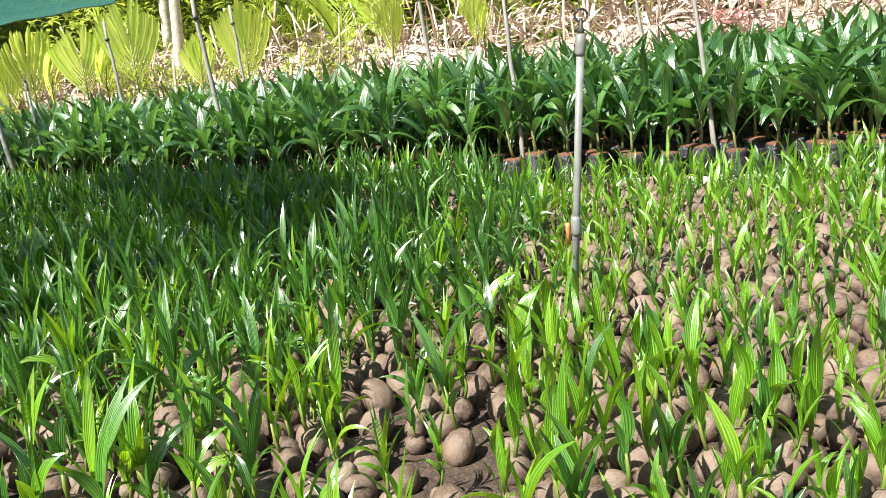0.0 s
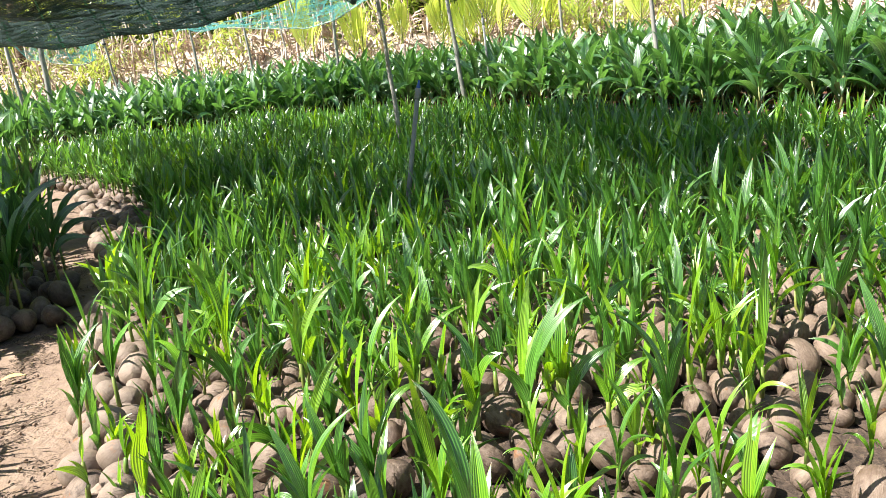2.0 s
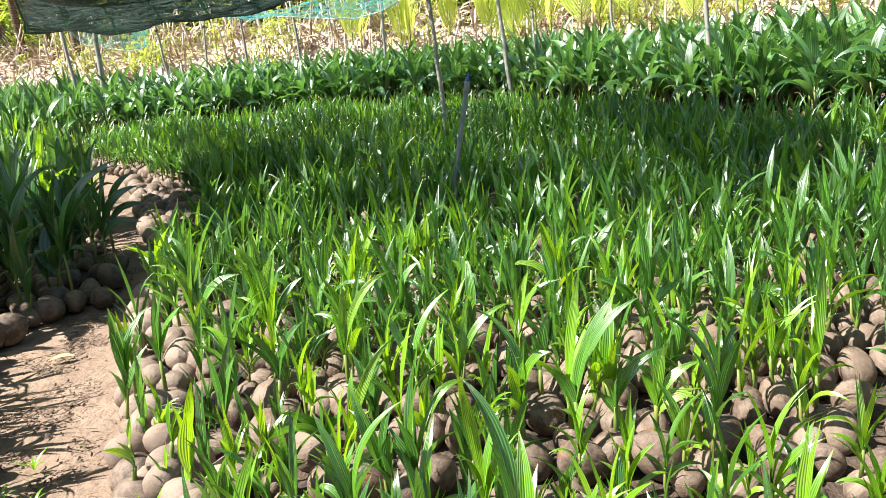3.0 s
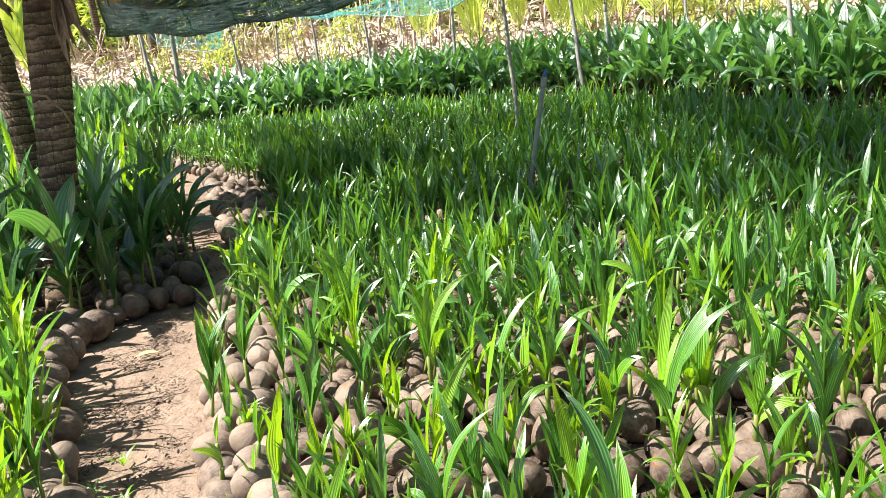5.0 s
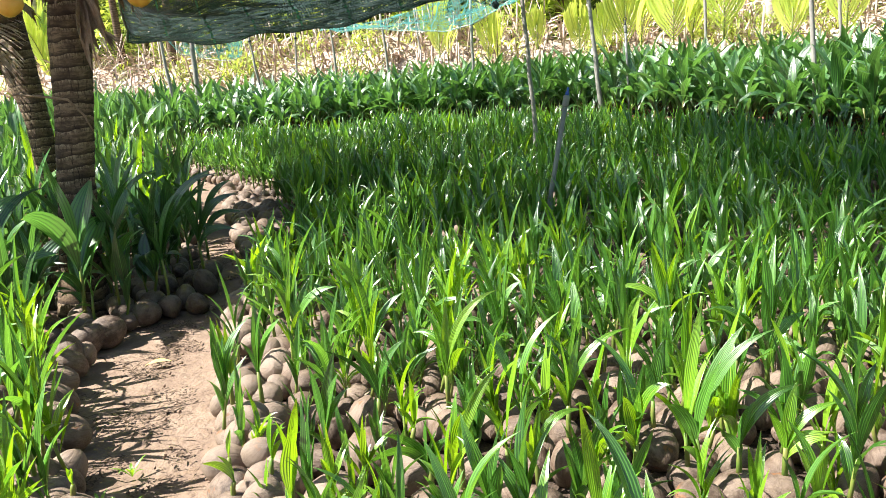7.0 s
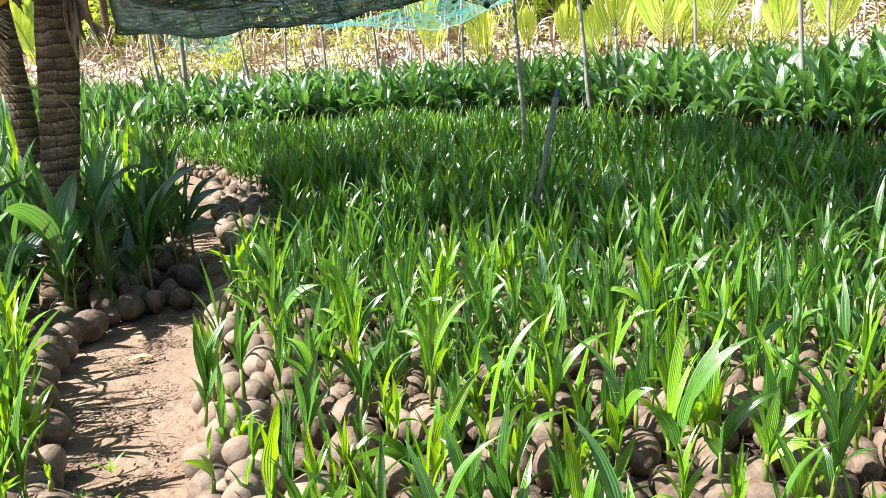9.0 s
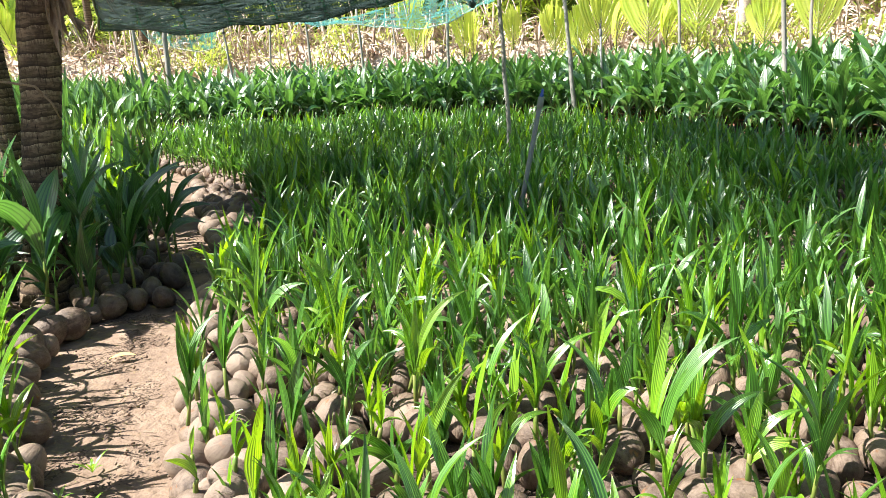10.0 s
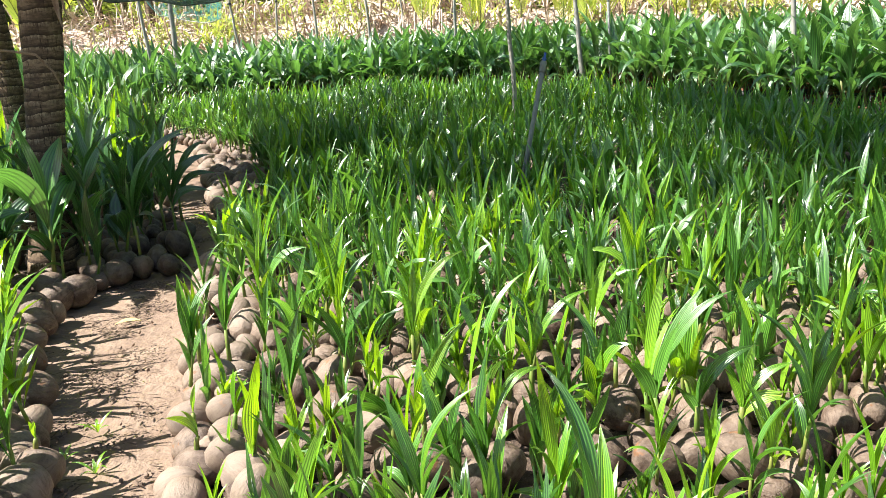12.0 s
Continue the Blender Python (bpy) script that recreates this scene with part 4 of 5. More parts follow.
def build_poles():
    rng = np.random.default_rng(16)
    for foot, top, r in [
        ((6.36, 6.58), (6.32, 6.62, 2.6), 0.028), ((4.71, 10.44), (4.59, 10.49, 2.6), 0.034), ((7.35, 4.86), (7.21, 5.04, 2.6), 0.026),
        ((5.86, 18.0), (5.74, 18.03, 2.9), 0.04), ((7.76, 16.21), (7.69, 16.24, 2.9), 0.035), ((8.68, 11.01), (8.55, 11.12, 2.7), 0.04),
        ((11.89, 9.29), (11.75, 9.48, 2.6), 0.035), ((0.87, 17.48), (0.94, 17.47, 2.7), 0.04), ((2.87, 14.31), (2.66, 14.36, 2.7), 0.045),
        ((1.2, 9.93), (1.1, 9.94, 2.5), 0.03), ((-2.07, 19.9), (-2.16, 19.88, 2.7), 0.035), ((-0.84, 19.98), (-1.01, 19.98, 2.7), 0.035),
        ((-4.95, 18.4), (-4.9, 18.4, 2.73), 0.066), ((-5.4, 18.4), (-5.57, 18.37, 2.82), 0.042), ((-4.13, 21.62), (-4.36, 21.56, 2.6), 0.035),
        ((-3.4, 21.74), (-3.21, 21.76, 2.6), 0.03), ((-0.08, 24.0), (-0.26, 24.0, 2.9), 0.035), ((7.62, 4.95), (7.6, 5.0, 1.05), 0.03),
    ]:
        make_pole((*foot, 0), top, r, rng)


def make_sprinkler(foot, top, radius, label, nozzle, ring=False, valve=None):
    root = tagged(new("sprinkler_riser"), label, "sprinkler")
    f, t = np.array(foot, float), np.array(top, float)
    at = lambda k: f + (t - f) * k  # noqa: E731
    part("pipe", tube([at(0), at(0.5), at(0.93)], [radius] * 3, 12), M_PVC, root, "grey plastic pipe")
    part("collar", tube([at(0.89), at(0.9), at(0.95), at(0.955)], [radius * 1.1, radius * 1.3, radius * 1.3, radius * 0.9], 12), M_PVC, root)
    tip = part("nozzle", tube([at(0.95), at(0.965), at(0.975), at(1)], [radius * 0.7, radius * 0.95, radius * 0.5, radius * 0.45], 10), nozzle, root, "dark sprinkler nozzle")
    if ring:
        a = np.linspace(0, 2 * np.pi, 17)
        side = np.array([0.8, -0.6, 0])
        pts = [at(1) + 0.03 * (np.cos(k) * side + np.sin(k) * np.array([0, 0, 1.0])) + [0, 0, 0.012] for k in a]
        part("bridge", tube(pts, [0.006] * 17, 6), M_DARK, tip, "round dark nozzle bridge")
    if valve:
        p = at(valve)
        body = part("valve_body", tube([p - [0, 0, 0.05], p - [0, 0, 0.03], p + [0, 0, 0.03], p + [0, 0, 0.05]], [radius * 1.15, radius * 1.4, radius * 1.4, radius * 1.15], 12), M_PVC, root)
        q = p - np.array([0.8, -0.6, 0]) * 0.042
        part("valve_lever", tube([q + [0, 0, 0.02], q, q - [0, 0, 0.09]], [0.01, 0.012, 0.009], 8), M_ORANGE, body, "orange plastic lever")
    return root


build_poles()
make_sprinkler((3.15, 2.81, 0), (3.26, 2.69, 1.57), 0.019, "tall grey plastic sprinkler riser with an orange valve lever", M_DARK, True, 0.37)
make_sprinkler((0.72, 6.17, 0), (0.98, 6.14, 1.23), 0.018, "leaning grey plastic sprinkler riser with a blue head", M_BLUE)
make_sprinkler((3.26, 14.11, 0), (3.23, 14.14, 1.87), 0.02, "grey plastic sprinkler riser among the potted plants", M_DARK, True)


def build_board():
    ob = new("edging_board", make_mesh("edging_board", [tube([(7.95, 2.2, 0.05), (7.4, 3.4, 0.05), (6.87, 4.45, 0.05), (6.38, 5.6, 0.05)], [0.05] * 4, 8)], [M_CURB]))
    tagged(ob, "bleached wooden edging log in front of the polybags", "edging")


build_board()


# ---- shade nets ----
def net_sheet(label, corners, droop, sag, rows, cols, mat, wave, seed, rope=False):
    """A slack net between four corners. droop: how far its far edge hangs; sag: how far its middle hangs."""
    root = tagged(new("shade_net"), label, "shade net", "shade nets")
    a, b, c, d = (np.array(p, float) for p in corners)
    s, t = np.meshgrid(np.linspace(0, 1, rows), np.linspace(0, 1, cols), indexing="ij")
    s, t = s.ravel()[:, None], t.ravel()[:, None]
    v = (a * (1 - t) + b * t) * (1 - s) + (d * (1 - t) + c * t) * s
    z = v[:, 2:] - sag * (4 * s * (1 - s)) ** 0.8 * (4 * t * (1 - t)) ** 0.6 - droop * s ** 2 * (4 * t * (1 - t)) ** 0.7
    z += wave * np.array([[noise.noise(Vector((p[0] * 0.6, p[1] * 0.6, seed))) + 0.45 * noise.noise(Vector((p[0] * 2.2, p[1] * 2.2, seed)))] for p in v])
    v[:, 2:] = z
    v[:, 1:2] += 0.25 * np.array([[noise.noise(Vector((p[0] * 1.3, 0, seed)))] for p in v]) * s
    uv = np.concatenate([t * np.linalg.norm(b - a), s * np.linalg.norm(d - a)], 1)
    part("netting", (v, grid_quads(rows, cols), uv, 0), mat, root)
    if rope:
        g = v.reshape(rows, cols, 3)
        rng, threads, n = np.random.default_rng(seed + 50), [], int(np.linalg.norm(d - a) / 0.032)
        for i in range(n):
            r = i / n * (rows - 1)
            lo = int(r)
            p = g[lo] * (1 - r + lo) + g[lo + 1] * (r - lo)
            h = (rng.uniform(0.002, 0.008, cols) * (rng.random(cols) > 0.25))[:, None] * [[0, 0, 1.0]]
            w = rng.uniform(-0.006, 0.006, cols)[:, None] * [[0, 1.0, 0]]
            band = np.stack([p - h + w, p + h + w], 1).reshape(-1, 3)
            threads.append((band, grid_quads(cols, 2), np.tile([[0.0, 0.0], [0.0, 1.0]], (cols, 1)), 0))
        part("weft_threads", threads, M_THREAD, root, "coarse black woven threads")
        part("hem", tube(g[-1], [0.012] * cols, 6), M_DARK, root, "bunched dark hem of the net")
        part("hem", tube(g[:, 0], [0.018] * rows, 6), M_DARK, root, "bunched dark hem of the net")
        part("hem", tube(g[:, -1], [0.012] * rows, 6), M_DARK, root, "bunched dark hem of the net")
    else:
        g = v.reshape(rows, cols, 3)
        part("hem", tube(g[-1], [0.012] * cols, 6), M_CURB, root, "pale bound edge of the net")
    return root


net_sheet("sagging dark green woven shade net over the bed", [(-2.6, 7.6, 2.55), (0.6, 4.4, 2.75), (1.6, 11.7, 2.66), (-4.7, 13.9, 2.14)], 0.3, 0.2, 60, 80, M_NET, 0.13, 4, True)
net_sheet("taut green shade net with a pale edge", [(0.65, 4.5, 2.76), (2.1, 4.4, 2.8), (3.29, 9.4, 2.44), (1.62, 11.7, 2.37)], 0.05, 0.12, 40, 60, M_GREEN, 0.06, 8)
net_sheet("pale teal translucent shade net hanging loose", [(-1.8, 14.6, 2.1), (2.6, 13.6, 2.6), (2.0, 17.3, 2.8), (-1.6, 18.0, 2.48)], 0.55, 0.15, 30, 40, M_TEAL, 0.16, 5)
net_sheet("pale teal shade net far over the beds", [(-5.5, 18.3, 2.42), (-3.8, 18.3, 2.4), (-3.95, 18.7, 1.92), (-5.25, 18.7, 1.98)], 0.08, 0.02, 24, 30, M_TEAL, 0.15, 6)


def hang_net_scraps():
    """A corner of net that hangs down over the bed."""
    rng = np.random.default_rng(28)
    rows, cols = 16, 20
    h, u = np.meshgrid(np.linspace(0, 1, rows), np.linspace(-1, 1, cols), indexing="ij")
    h, u = h.ravel(), u.ravel()
    v = np.stack([0.99 + (u * 0.85 - 0.25 * (1 - u * u)) * h ** 0.8 - 0.25 * h, 12.0 + 0.12 * np.sin(u * 7) * h - 0.6 * h ** 2,
                  2.13 + 0.62 * h ** 1.2 + 0.05 * np.sin(u * 9 + 1) * h], -1)
    root = tagged(new("net_corner"), "drooping corner of the dark shade net", "shade net")
    part("netting", (v, grid_quads(rows, cols), np.stack([u * 0.6, h], -1), 0), M_NET, root)
    part("knot", tube([(0.99, 12.0, 2.1), (0.99, 12.0, 2.14), (0.97, 11.99, 2.2)], [0.02, 0.05, 0.03], 8, 0, 0.2, rng), M_THREAD, root, "knotted tip of the net")


hang_net_scraps()


# ---- palms ----
def frond_bits(base, az, length, e0, e1, leaflet, pairs, rng, width=0.05, mi_rib=0, mi_leaf=1, vee=0.5, fan=False):
    """A feather frond: an arching midrib and two rows of drooping leaflets."""
    n = 14
    s = np.linspace(0, 1, n)
    el = radians(e0) + (radians(e1) - radians(e0)) * s ** 1.4
    a = radians(az)
    step = length / (n - 1)
    dirs = np.stack([np.cos(el) * np.cos(a), np.cos(el) * np.sin(a), np.sin(el)], -1)
    mid = np.array(base, float) + np.concatenate([[[0, 0, 0]], np.cumsum(dirs[1:] * step, 0)])
    bits = [tube(mid, np.linspace(0.026, 0.005, n), 5, mi_rib)]
    lat = np.array([-math.sin(a), math.cos(a), 0])
    for i in range(pairs):
        k = 0.16 + 0.84 * i / pairs
        p = np.array([np.interp(k, s, mid[:, j]) for j in range(3)])
        d = np.array([np.interp(k, s, dirs[:, j]) for j in range(3)])
        up = np.cross(d, lat)
        up *= np.sign(up[2] + 1e-6)
        for side in (-1, 1):
            ln = leaflet * (0.45 + 0.55 * math.sin(math.pi * min(1, k * 1.05) ** 0.8)) * rng.uniform(0.85, 1.1)
            if fan:
                ln = leaflet * (0.55 + 0.5 * k) * rng.uniform(0.9, 1.08)
            ang = (0.62 if fan else 0.8) - 0.4 * k + rng.uniform(-0.08, 0.08)
            w = d * math.cos(ang) + side * lat * math.sin(ang) + up * (vee * 0.5 + rng.uniform(-0.1, 0.1))
            w /= np.linalg.norm(w)
            g = np.array([0, 0, -1.0]) * ln * rng.uniform(0.05, 0.3)
            across = np.cross(w, up) * width / 2
            c = [p, p + w * ln * 0.35 + g * 0.1, p + w * ln * 0.7 + g * 0.45, p + w * ln + g]
            hw = [0.4, 1.0, 0.75, 0.06]
            v = np.array([q + across * h * sd for q, h in zip(c, hw) for sd in (-1, 1)])
            uv = np.array([[u, r / 3] for r in range(4) for u in (0.1, 0.4)])
            bits.append((v, grid_quads(4, 2), uv, mi_leaf))
    return bits


def trunk_bits(points, radii, rng, ring_gap=0.09):
    """A palm trunk with ring scars."""
    p, r = np.array(points, float), np.array(radii, float)
    total = np.linalg.norm(np.diff(p, axis=0), axis=1).sum()
    n = int(total / ring_gap * 4)
    k = np.linspace(0, 1, n)
    src = np.linspace(0, 1, len(p))
    pts = np.stack([np.interp(k, src, p[:, j]) for j in range(3)], -1)
    rad = np.interp(k, src, r) * (1 + 0.01 * np.array([(-0.9, 0.2, 0.9, 0.6)[i % 4] for i in range(n)]) * rng.uniform(0.4, 1.3, n) + rng.uniform(-0.02, 0.02, n))
    return tube(pts, rad, 20, 0, 0.012, rng)


def make_fruit_palm(points, radii, seed, fronds, reach, rise, fruit, label):
    rng = np.random.default_rng(seed)
    root = tagged(new("coconut_palm"), label, "palm tree", "fruiting palms")
    part("trunk", trunk_bits(points, radii, rng), M_TRUNK, root, "brown ringed palm trunk")
    top = np.array(points[-1], float)
    for i in range(fronds):
        bits = frond_bits(top + [0, 0, 0.05], i * 360 / fronds + rng.uniform(-12, 12), reach * rng.uniform(0.85, 1.15), rise + rng.uniform(-10, 10), rise - rng.uniform(30, 50), 0.6, 46, rng, 0.055)
        ob = new("frond", make_mesh("frond", bits, [M_SHOOT, M_FROND]))
        ob.parent = root
        tagged(ob, "feathered green palm frond")
    for x, y, z, r in fruit:
        ob = part("coconut_fruit", moved(husk_bits(rng, r * 2, 9, 14), (x, y, z - r)), M_FRUIT, root, "orange-yellow ripening coconut")
        part("fruit_stalk", tube([(x, y, z + r * 0.9), ((x + top[0]) / 2, (y + top[1]) / 2, max(z + 0.2, top[2])), tuple(top)], [0.008, 0.012, 0.016], 6), M_STEM, ob)
    for i in range(7):
        a = i * 0.9 + rng.uniform(-0.2, 0.2)
        out = np.array([math.cos(a), math.sin(a), 0])
        r = radii[-1]
        z = top[2] - 0.1
        pts = [top + out * r * 0.7 - [0, 0, 0.05], top + out * r * 1.15 - [0, 0, 0.2], top + out * r * 1.25 - [0, 0, 0.38 + 0.1 * rng.random()]]
        v, q, u, mi = blade(pts[0], math.degrees(a), rng.uniform(0.22, 0.42), rng.uniform(0.12, 0.24), -25, -88, 8, 6, -0.3, 0.004, rng.uniform(-0.4, 0.4), 0.3)
        part("sheath", (v, q, u, mi), M_FIBRE, root, "torn brown fibrous leaf sheath")
    return root


make_fruit_palm([(-2.47, 5.58, -0.05), (-2.42, 5.6, 0.5), (-2.38, 5.62, 0.94), (-2.33, 5.64, 1.34), (-2.28, 5.66, 1.84), (-2.2, 5.7, 2.3)],
                [0.18, 0.128, 0.118, 0.122, 0.132, 0.14], 21, 9, 2.6, 76, [(-2.43, 5.22, 2.03, 0.085), (-2.56, 5.2, 2.1, 0.085), (-1.75, 5.47, 2.05, 0.085), (-2.5, 5.3, 2.25, 0.085)],
                "short coconut palm with a dark ringed trunk and orange nuts")
make_fruit_palm([(-3.64, 8.0, -0.05), (-3.64, 8.02, 0.7), (-3.67, 8.03, 1.35), (-3.72, 8.06, 1.81), (-3.8, 8.1, 2.4)],
                [0.16, 0.115, 0.105, 0.105, 0.11], 22, 11, 2.2, 70, [(-3.9, 7.9, 2.3, 0.08)], "coconut palm behind, its ringed trunk in shade")
make_fruit_palm([(-3.7, 8.5, -0.05), (-3.8, 8.5, 0.7), (-3.95, 8.5, 1.41), (-4.1, 8.5, 1.93), (-4.25, 8.5, 2.4)],
                [0.13, 0.095, 0.09, 0.09, 0.09], 23, 11, 2.2, 70, [(-4.3, 8.3, 2.35, 0.08)], "leaning coconut palm trunk with hanging dry fronds")
# Stands out of view, added only to cast shade on the tall seedlings.
make_fruit_palm([(-3.7, 5.85, -0.05), (-3.7, 5.85, 1.2), (-3.65, 5.85, 2.2)], [0.19, 0.13, 0.14], 24, 40, 1.1, 48, [], "unseen coconut palm added to shade the tall seedlings")
stalk = new("dry_stalk", make_mesh("dry_stalk", [tube([(-2.35, 4.89, 1.49), (-2.22, 4.95, 1.47), (-2.09, 5.00, 1.44), (-2.02, 5.03, 1.34), (-1.99, 5.04, 1.25)], [0.006, 0.008, 0.008, 0.007, 0.004], 6)], [M_FIBRE]))
tagged(stalk, "thin dry flower stalk hanging across the trunk", "stalk")


def hang_sheath():
    """Frayed fibre cloth and a splayed stub that hang down the trunk's sunny side under the crown."""
    rng = np.random.default_rng(27)
    root = tagged(new("torn_sheath"), "frayed brown fibre sheath hanging off the palm trunk", "leaf sheath")
    for tip, width in (((-2.07, 5.45, 1.6), 0.15), ((-2.0, 5.47, 1.72), 0.12), ((-2.13, 5.44, 1.78), 0.16)):
        part("fibre_cloth", swept_leaf((-2.13, 5.56, 2.14), tip, width, 0.12, 1.2, 12, 10, 0.3, 0.3, 0.6), M_FIBRE, root)
    for n in range(5):
        base = np.array((-2.0, 5.49, 1.84))
        part("stub", swept_leaf(base, (-1.93 + 0.018 * n, 5.48, 1.66 + 0.02 * n), 0.016, 0.15, rng.uniform(0.3, 1.2), 8, 2, 0.3), M_FIBRE, root)
    part("strap", tube([(-2.1, 5.55, 2.12), (-2.04, 5.5, 1.98), (-2.0, 5.49, 1.84)], [0.025, 0.022, 0.016], 7, 0, 0.2, rng), M_FIBRE, root)


hang_sheath()


def hang_dry_fronds():
    rng = np.random.default_rng(26)
    for base, az in [((-4.2, 8.45, 2.35), 250), ((-4.15, 8.4, 2.3), 300), ((-3.55, 8.0, 2.35), 215), ((-2.2, 5.62, 2.25), 20)]:
        bits = frond_bits(base, az, rng.uniform(0.9, 1.3) if base[0] < -3 else 0.5, -5, -85, 0.45 if base[0] < -3 else 0.25, 30, rng, 0.02)
        root = tagged(new("dry_frond"), "withered pale palm frond hanging from the crown", "frond", "hanging dry fronds")
        part("midrib", bits[0], M_FIBRE, root)
        tagged(part("dry_foliage", [(*b[:3], 0) for b in bits[1:]], M_STRAW, root, "limp dry leaflets"), kind="stuff")


hang_dry_fronds()


# ---- the bank, the young palms and the thicket behind ----
BANK = [(16.5, -2.0), (14.5, 4.5), (11.9, 9.5), (9.6, 14.8), (7.0, 19.5), (3.5, 22.6), (-2.0, 24.5), (-8.0, 27.5), (-16.0, 30.0), (-26.0, 28.0)]


PROFILE = np.array([-0.6, 0, 0.5, 1.0, 1.6, 2.4, 3.4, 5.0, 8.0])
RISE = np.array([-0.1, 0.1, 0.6, 1.1, 1.5, 1.7, 1.7, 1.6, 1.5])


def build_bank():
    rng = np.random.default_rng(31)
    rows, cols = 9, 120
    prof, high = PROFILE, RISE
    v = []
    for r in range(rows):
        for c in range(cols):
            p, d, out = along(BANK, c / (cols - 1))
            q = p + out * prof[r]
            v.append((*q, high[r] * (0.8 + 0.5 * c / cols) * (1 + 0.35 * noise.noise(Vector((q[0] * 0.5, q[1] * 0.5, 1)))) + 0.12 * noise.noise(Vector((q[0] * 2, q[1] * 2, 3)))))
    v = np.array(v)
    ob = new("debris_bank", make_mesh("debris_bank", [(v, grid_quads(rows, cols), v[:, :2], 0)], [M_STRAW]))
    tagged(ob, "low sunlit bank of dry fronds and earth", "bank", kind="structure")
    bits = []
    for _ in range(6500):
        k = rng.random()
        p, d, out = along(BANK, k)
        q = p + out * rng.uniform(-0.3, 4.0)
        z = np.interp((q - p) @ out, prof, high) * (0.8 + 0.5 * k)
        az = rng.uniform(0, 360)
        if rng.random() < 0.13:
            h = rng.uniform(0.4, 1.6)
            lean = rng.normal(0, 0.3, 2) * h
            bits.append(tube([(*q, z - 0.1), (*(q + lean * 0.5), z + h * 0.5), (*(q + lean), z + h)], [rng.uniform(0.01, 0.035)] * 3, 4))
        else:
            bits.append(blade((*q, z + rng.uniform(0, 0.3)), az, rng.uniform(0.4, 1.3), rng.uniform(0.03, 0.09), rng.uniform(10, 85), rng.uniform(-70, 30), 5, 2, 0.3, 0, 1.0))
    tagged(new("dry_fronds", make_mesh("dry_fronds", bits, [M_STRAW])), "heap of bleached dry palm fronds and stalks", "dry fronds", kind="stuff")


build_bank()


def make_young_palm(rng, tall):
    root = tagged(new("young_palm"), "young coconut palm with bright yellow-green fronds", "young palm", "young palms behind the bank")
    part("stem", tube([(0, 0, -0.3), (0, 0, 0.2), (0.02, 0, 0.5)], [0.1, 0.09, 0.05], 8), M_PALE, root)
    n = int(rng.integers(4, 7))
    for i in range(n):
        broad = rng.random() < 0.6
        bits = frond_bits((0, 0, 0.25), i * 137.5 + rng.uniform(-30, 30), tall * rng.uniform(0.55, 1.1) * (0.75 if broad else 1), rng.uniform(64, 87), rng.uniform(10, 75), tall * (0.3 if broad else 0.25),
                          22 if broad else 32, rng, 0.13 if broad else 0.042, vee=rng.uniform(0.1, 0.6), fan=broad)
        ob = new("frond", make_mesh("frond", bits, [M_SHOOT, M_FROND]))
        ob.parent = root
    return root


def fan_bits(length, width, rng, lean, turn, gap):
    """A juvenile palm leaf: two pleated halves of fused strips that widen to a jagged top, cleft between them."""
    bits, n = [], 9
    c, sn = math.cos(turn), math.sin(turn)
    for side in (-1, 1):
        for i in range(n):
            k = i / (n - 1)
            start = np.array([side * 0.012, 0, length * (0.14 + 0.4 * k)])
            reach = width / 2 * (1 - k) + gap * k * width
            top = np.array([side * reach, 0.12 * length * rng.uniform(-0.2, 0.4), length * (0.8 + 0.2 * k) * rng.uniform(0.93, 1.04)])
            w = width / n * 0.36 * rng.uniform(0.85, 1.1)
            rows = []
            for r, (f, h) in enumerate(((0, 0.3), (0.35, 0.8), (0.7, 1.0), (0.92, 0.85), (1, 0.1))):
                p = start + (top - start) * f + [side * 0.1 * width * math.sin(f * 3.1) * (1 - k), -lean * length * f * f, 0]
                rows += [p + [-w * h, 0, 0], p + [0, 0.4 * w, 0], p + [w * h, 0, 0]]
            v = np.array(rows)
            v = np.stack([v[:, 0] * c - v[:, 1] * sn, v[:, 0] * sn + v[:, 1] * c, v[:, 2]], -1)
            uv = np.array([[u, r / 5] for r in range(5) for u in (0.08, 0.25, 0.42)])
            bits.append((v, grid_quads(5, 3), uv, 1))
    bits.append(tube([(0, 0, -0.1), (0, 0, length * 0.3), (-sn * -lean * length * 0.3, c * -lean * length * 0.3, length * 0.6)], [0.022, 0.016, 0.006], 5, 0))
    return bits


FANS = [(4.9, 21.4, 1.2, 2.0, 1.1), (5.85, 20.6, 1.25, 1.8, 1.3), (6.75, 19.75, 1.3, 2.2, 1.4), (7.7, 18.3, 1.2, 1.3, 0.8), (8.3, 17.15, 1.1, 2.0, 1.15), (4.4, 21.8, 1.2, 1.4, 0.75),
        (9.95, 14.0, 1.3, 1.5, 0.5), (10.7, 12.3, 1.4, 1.1, 0.45), (1.65, 23.25, 1.1, 1.9, 0.65), (0.35, 23.7, 1.4, 1.3, 0.65), (2.9, 22.8, 1.4, 1.3, 0.5), (3.9, 22.2, 1.2, 1.5, 0.75)]


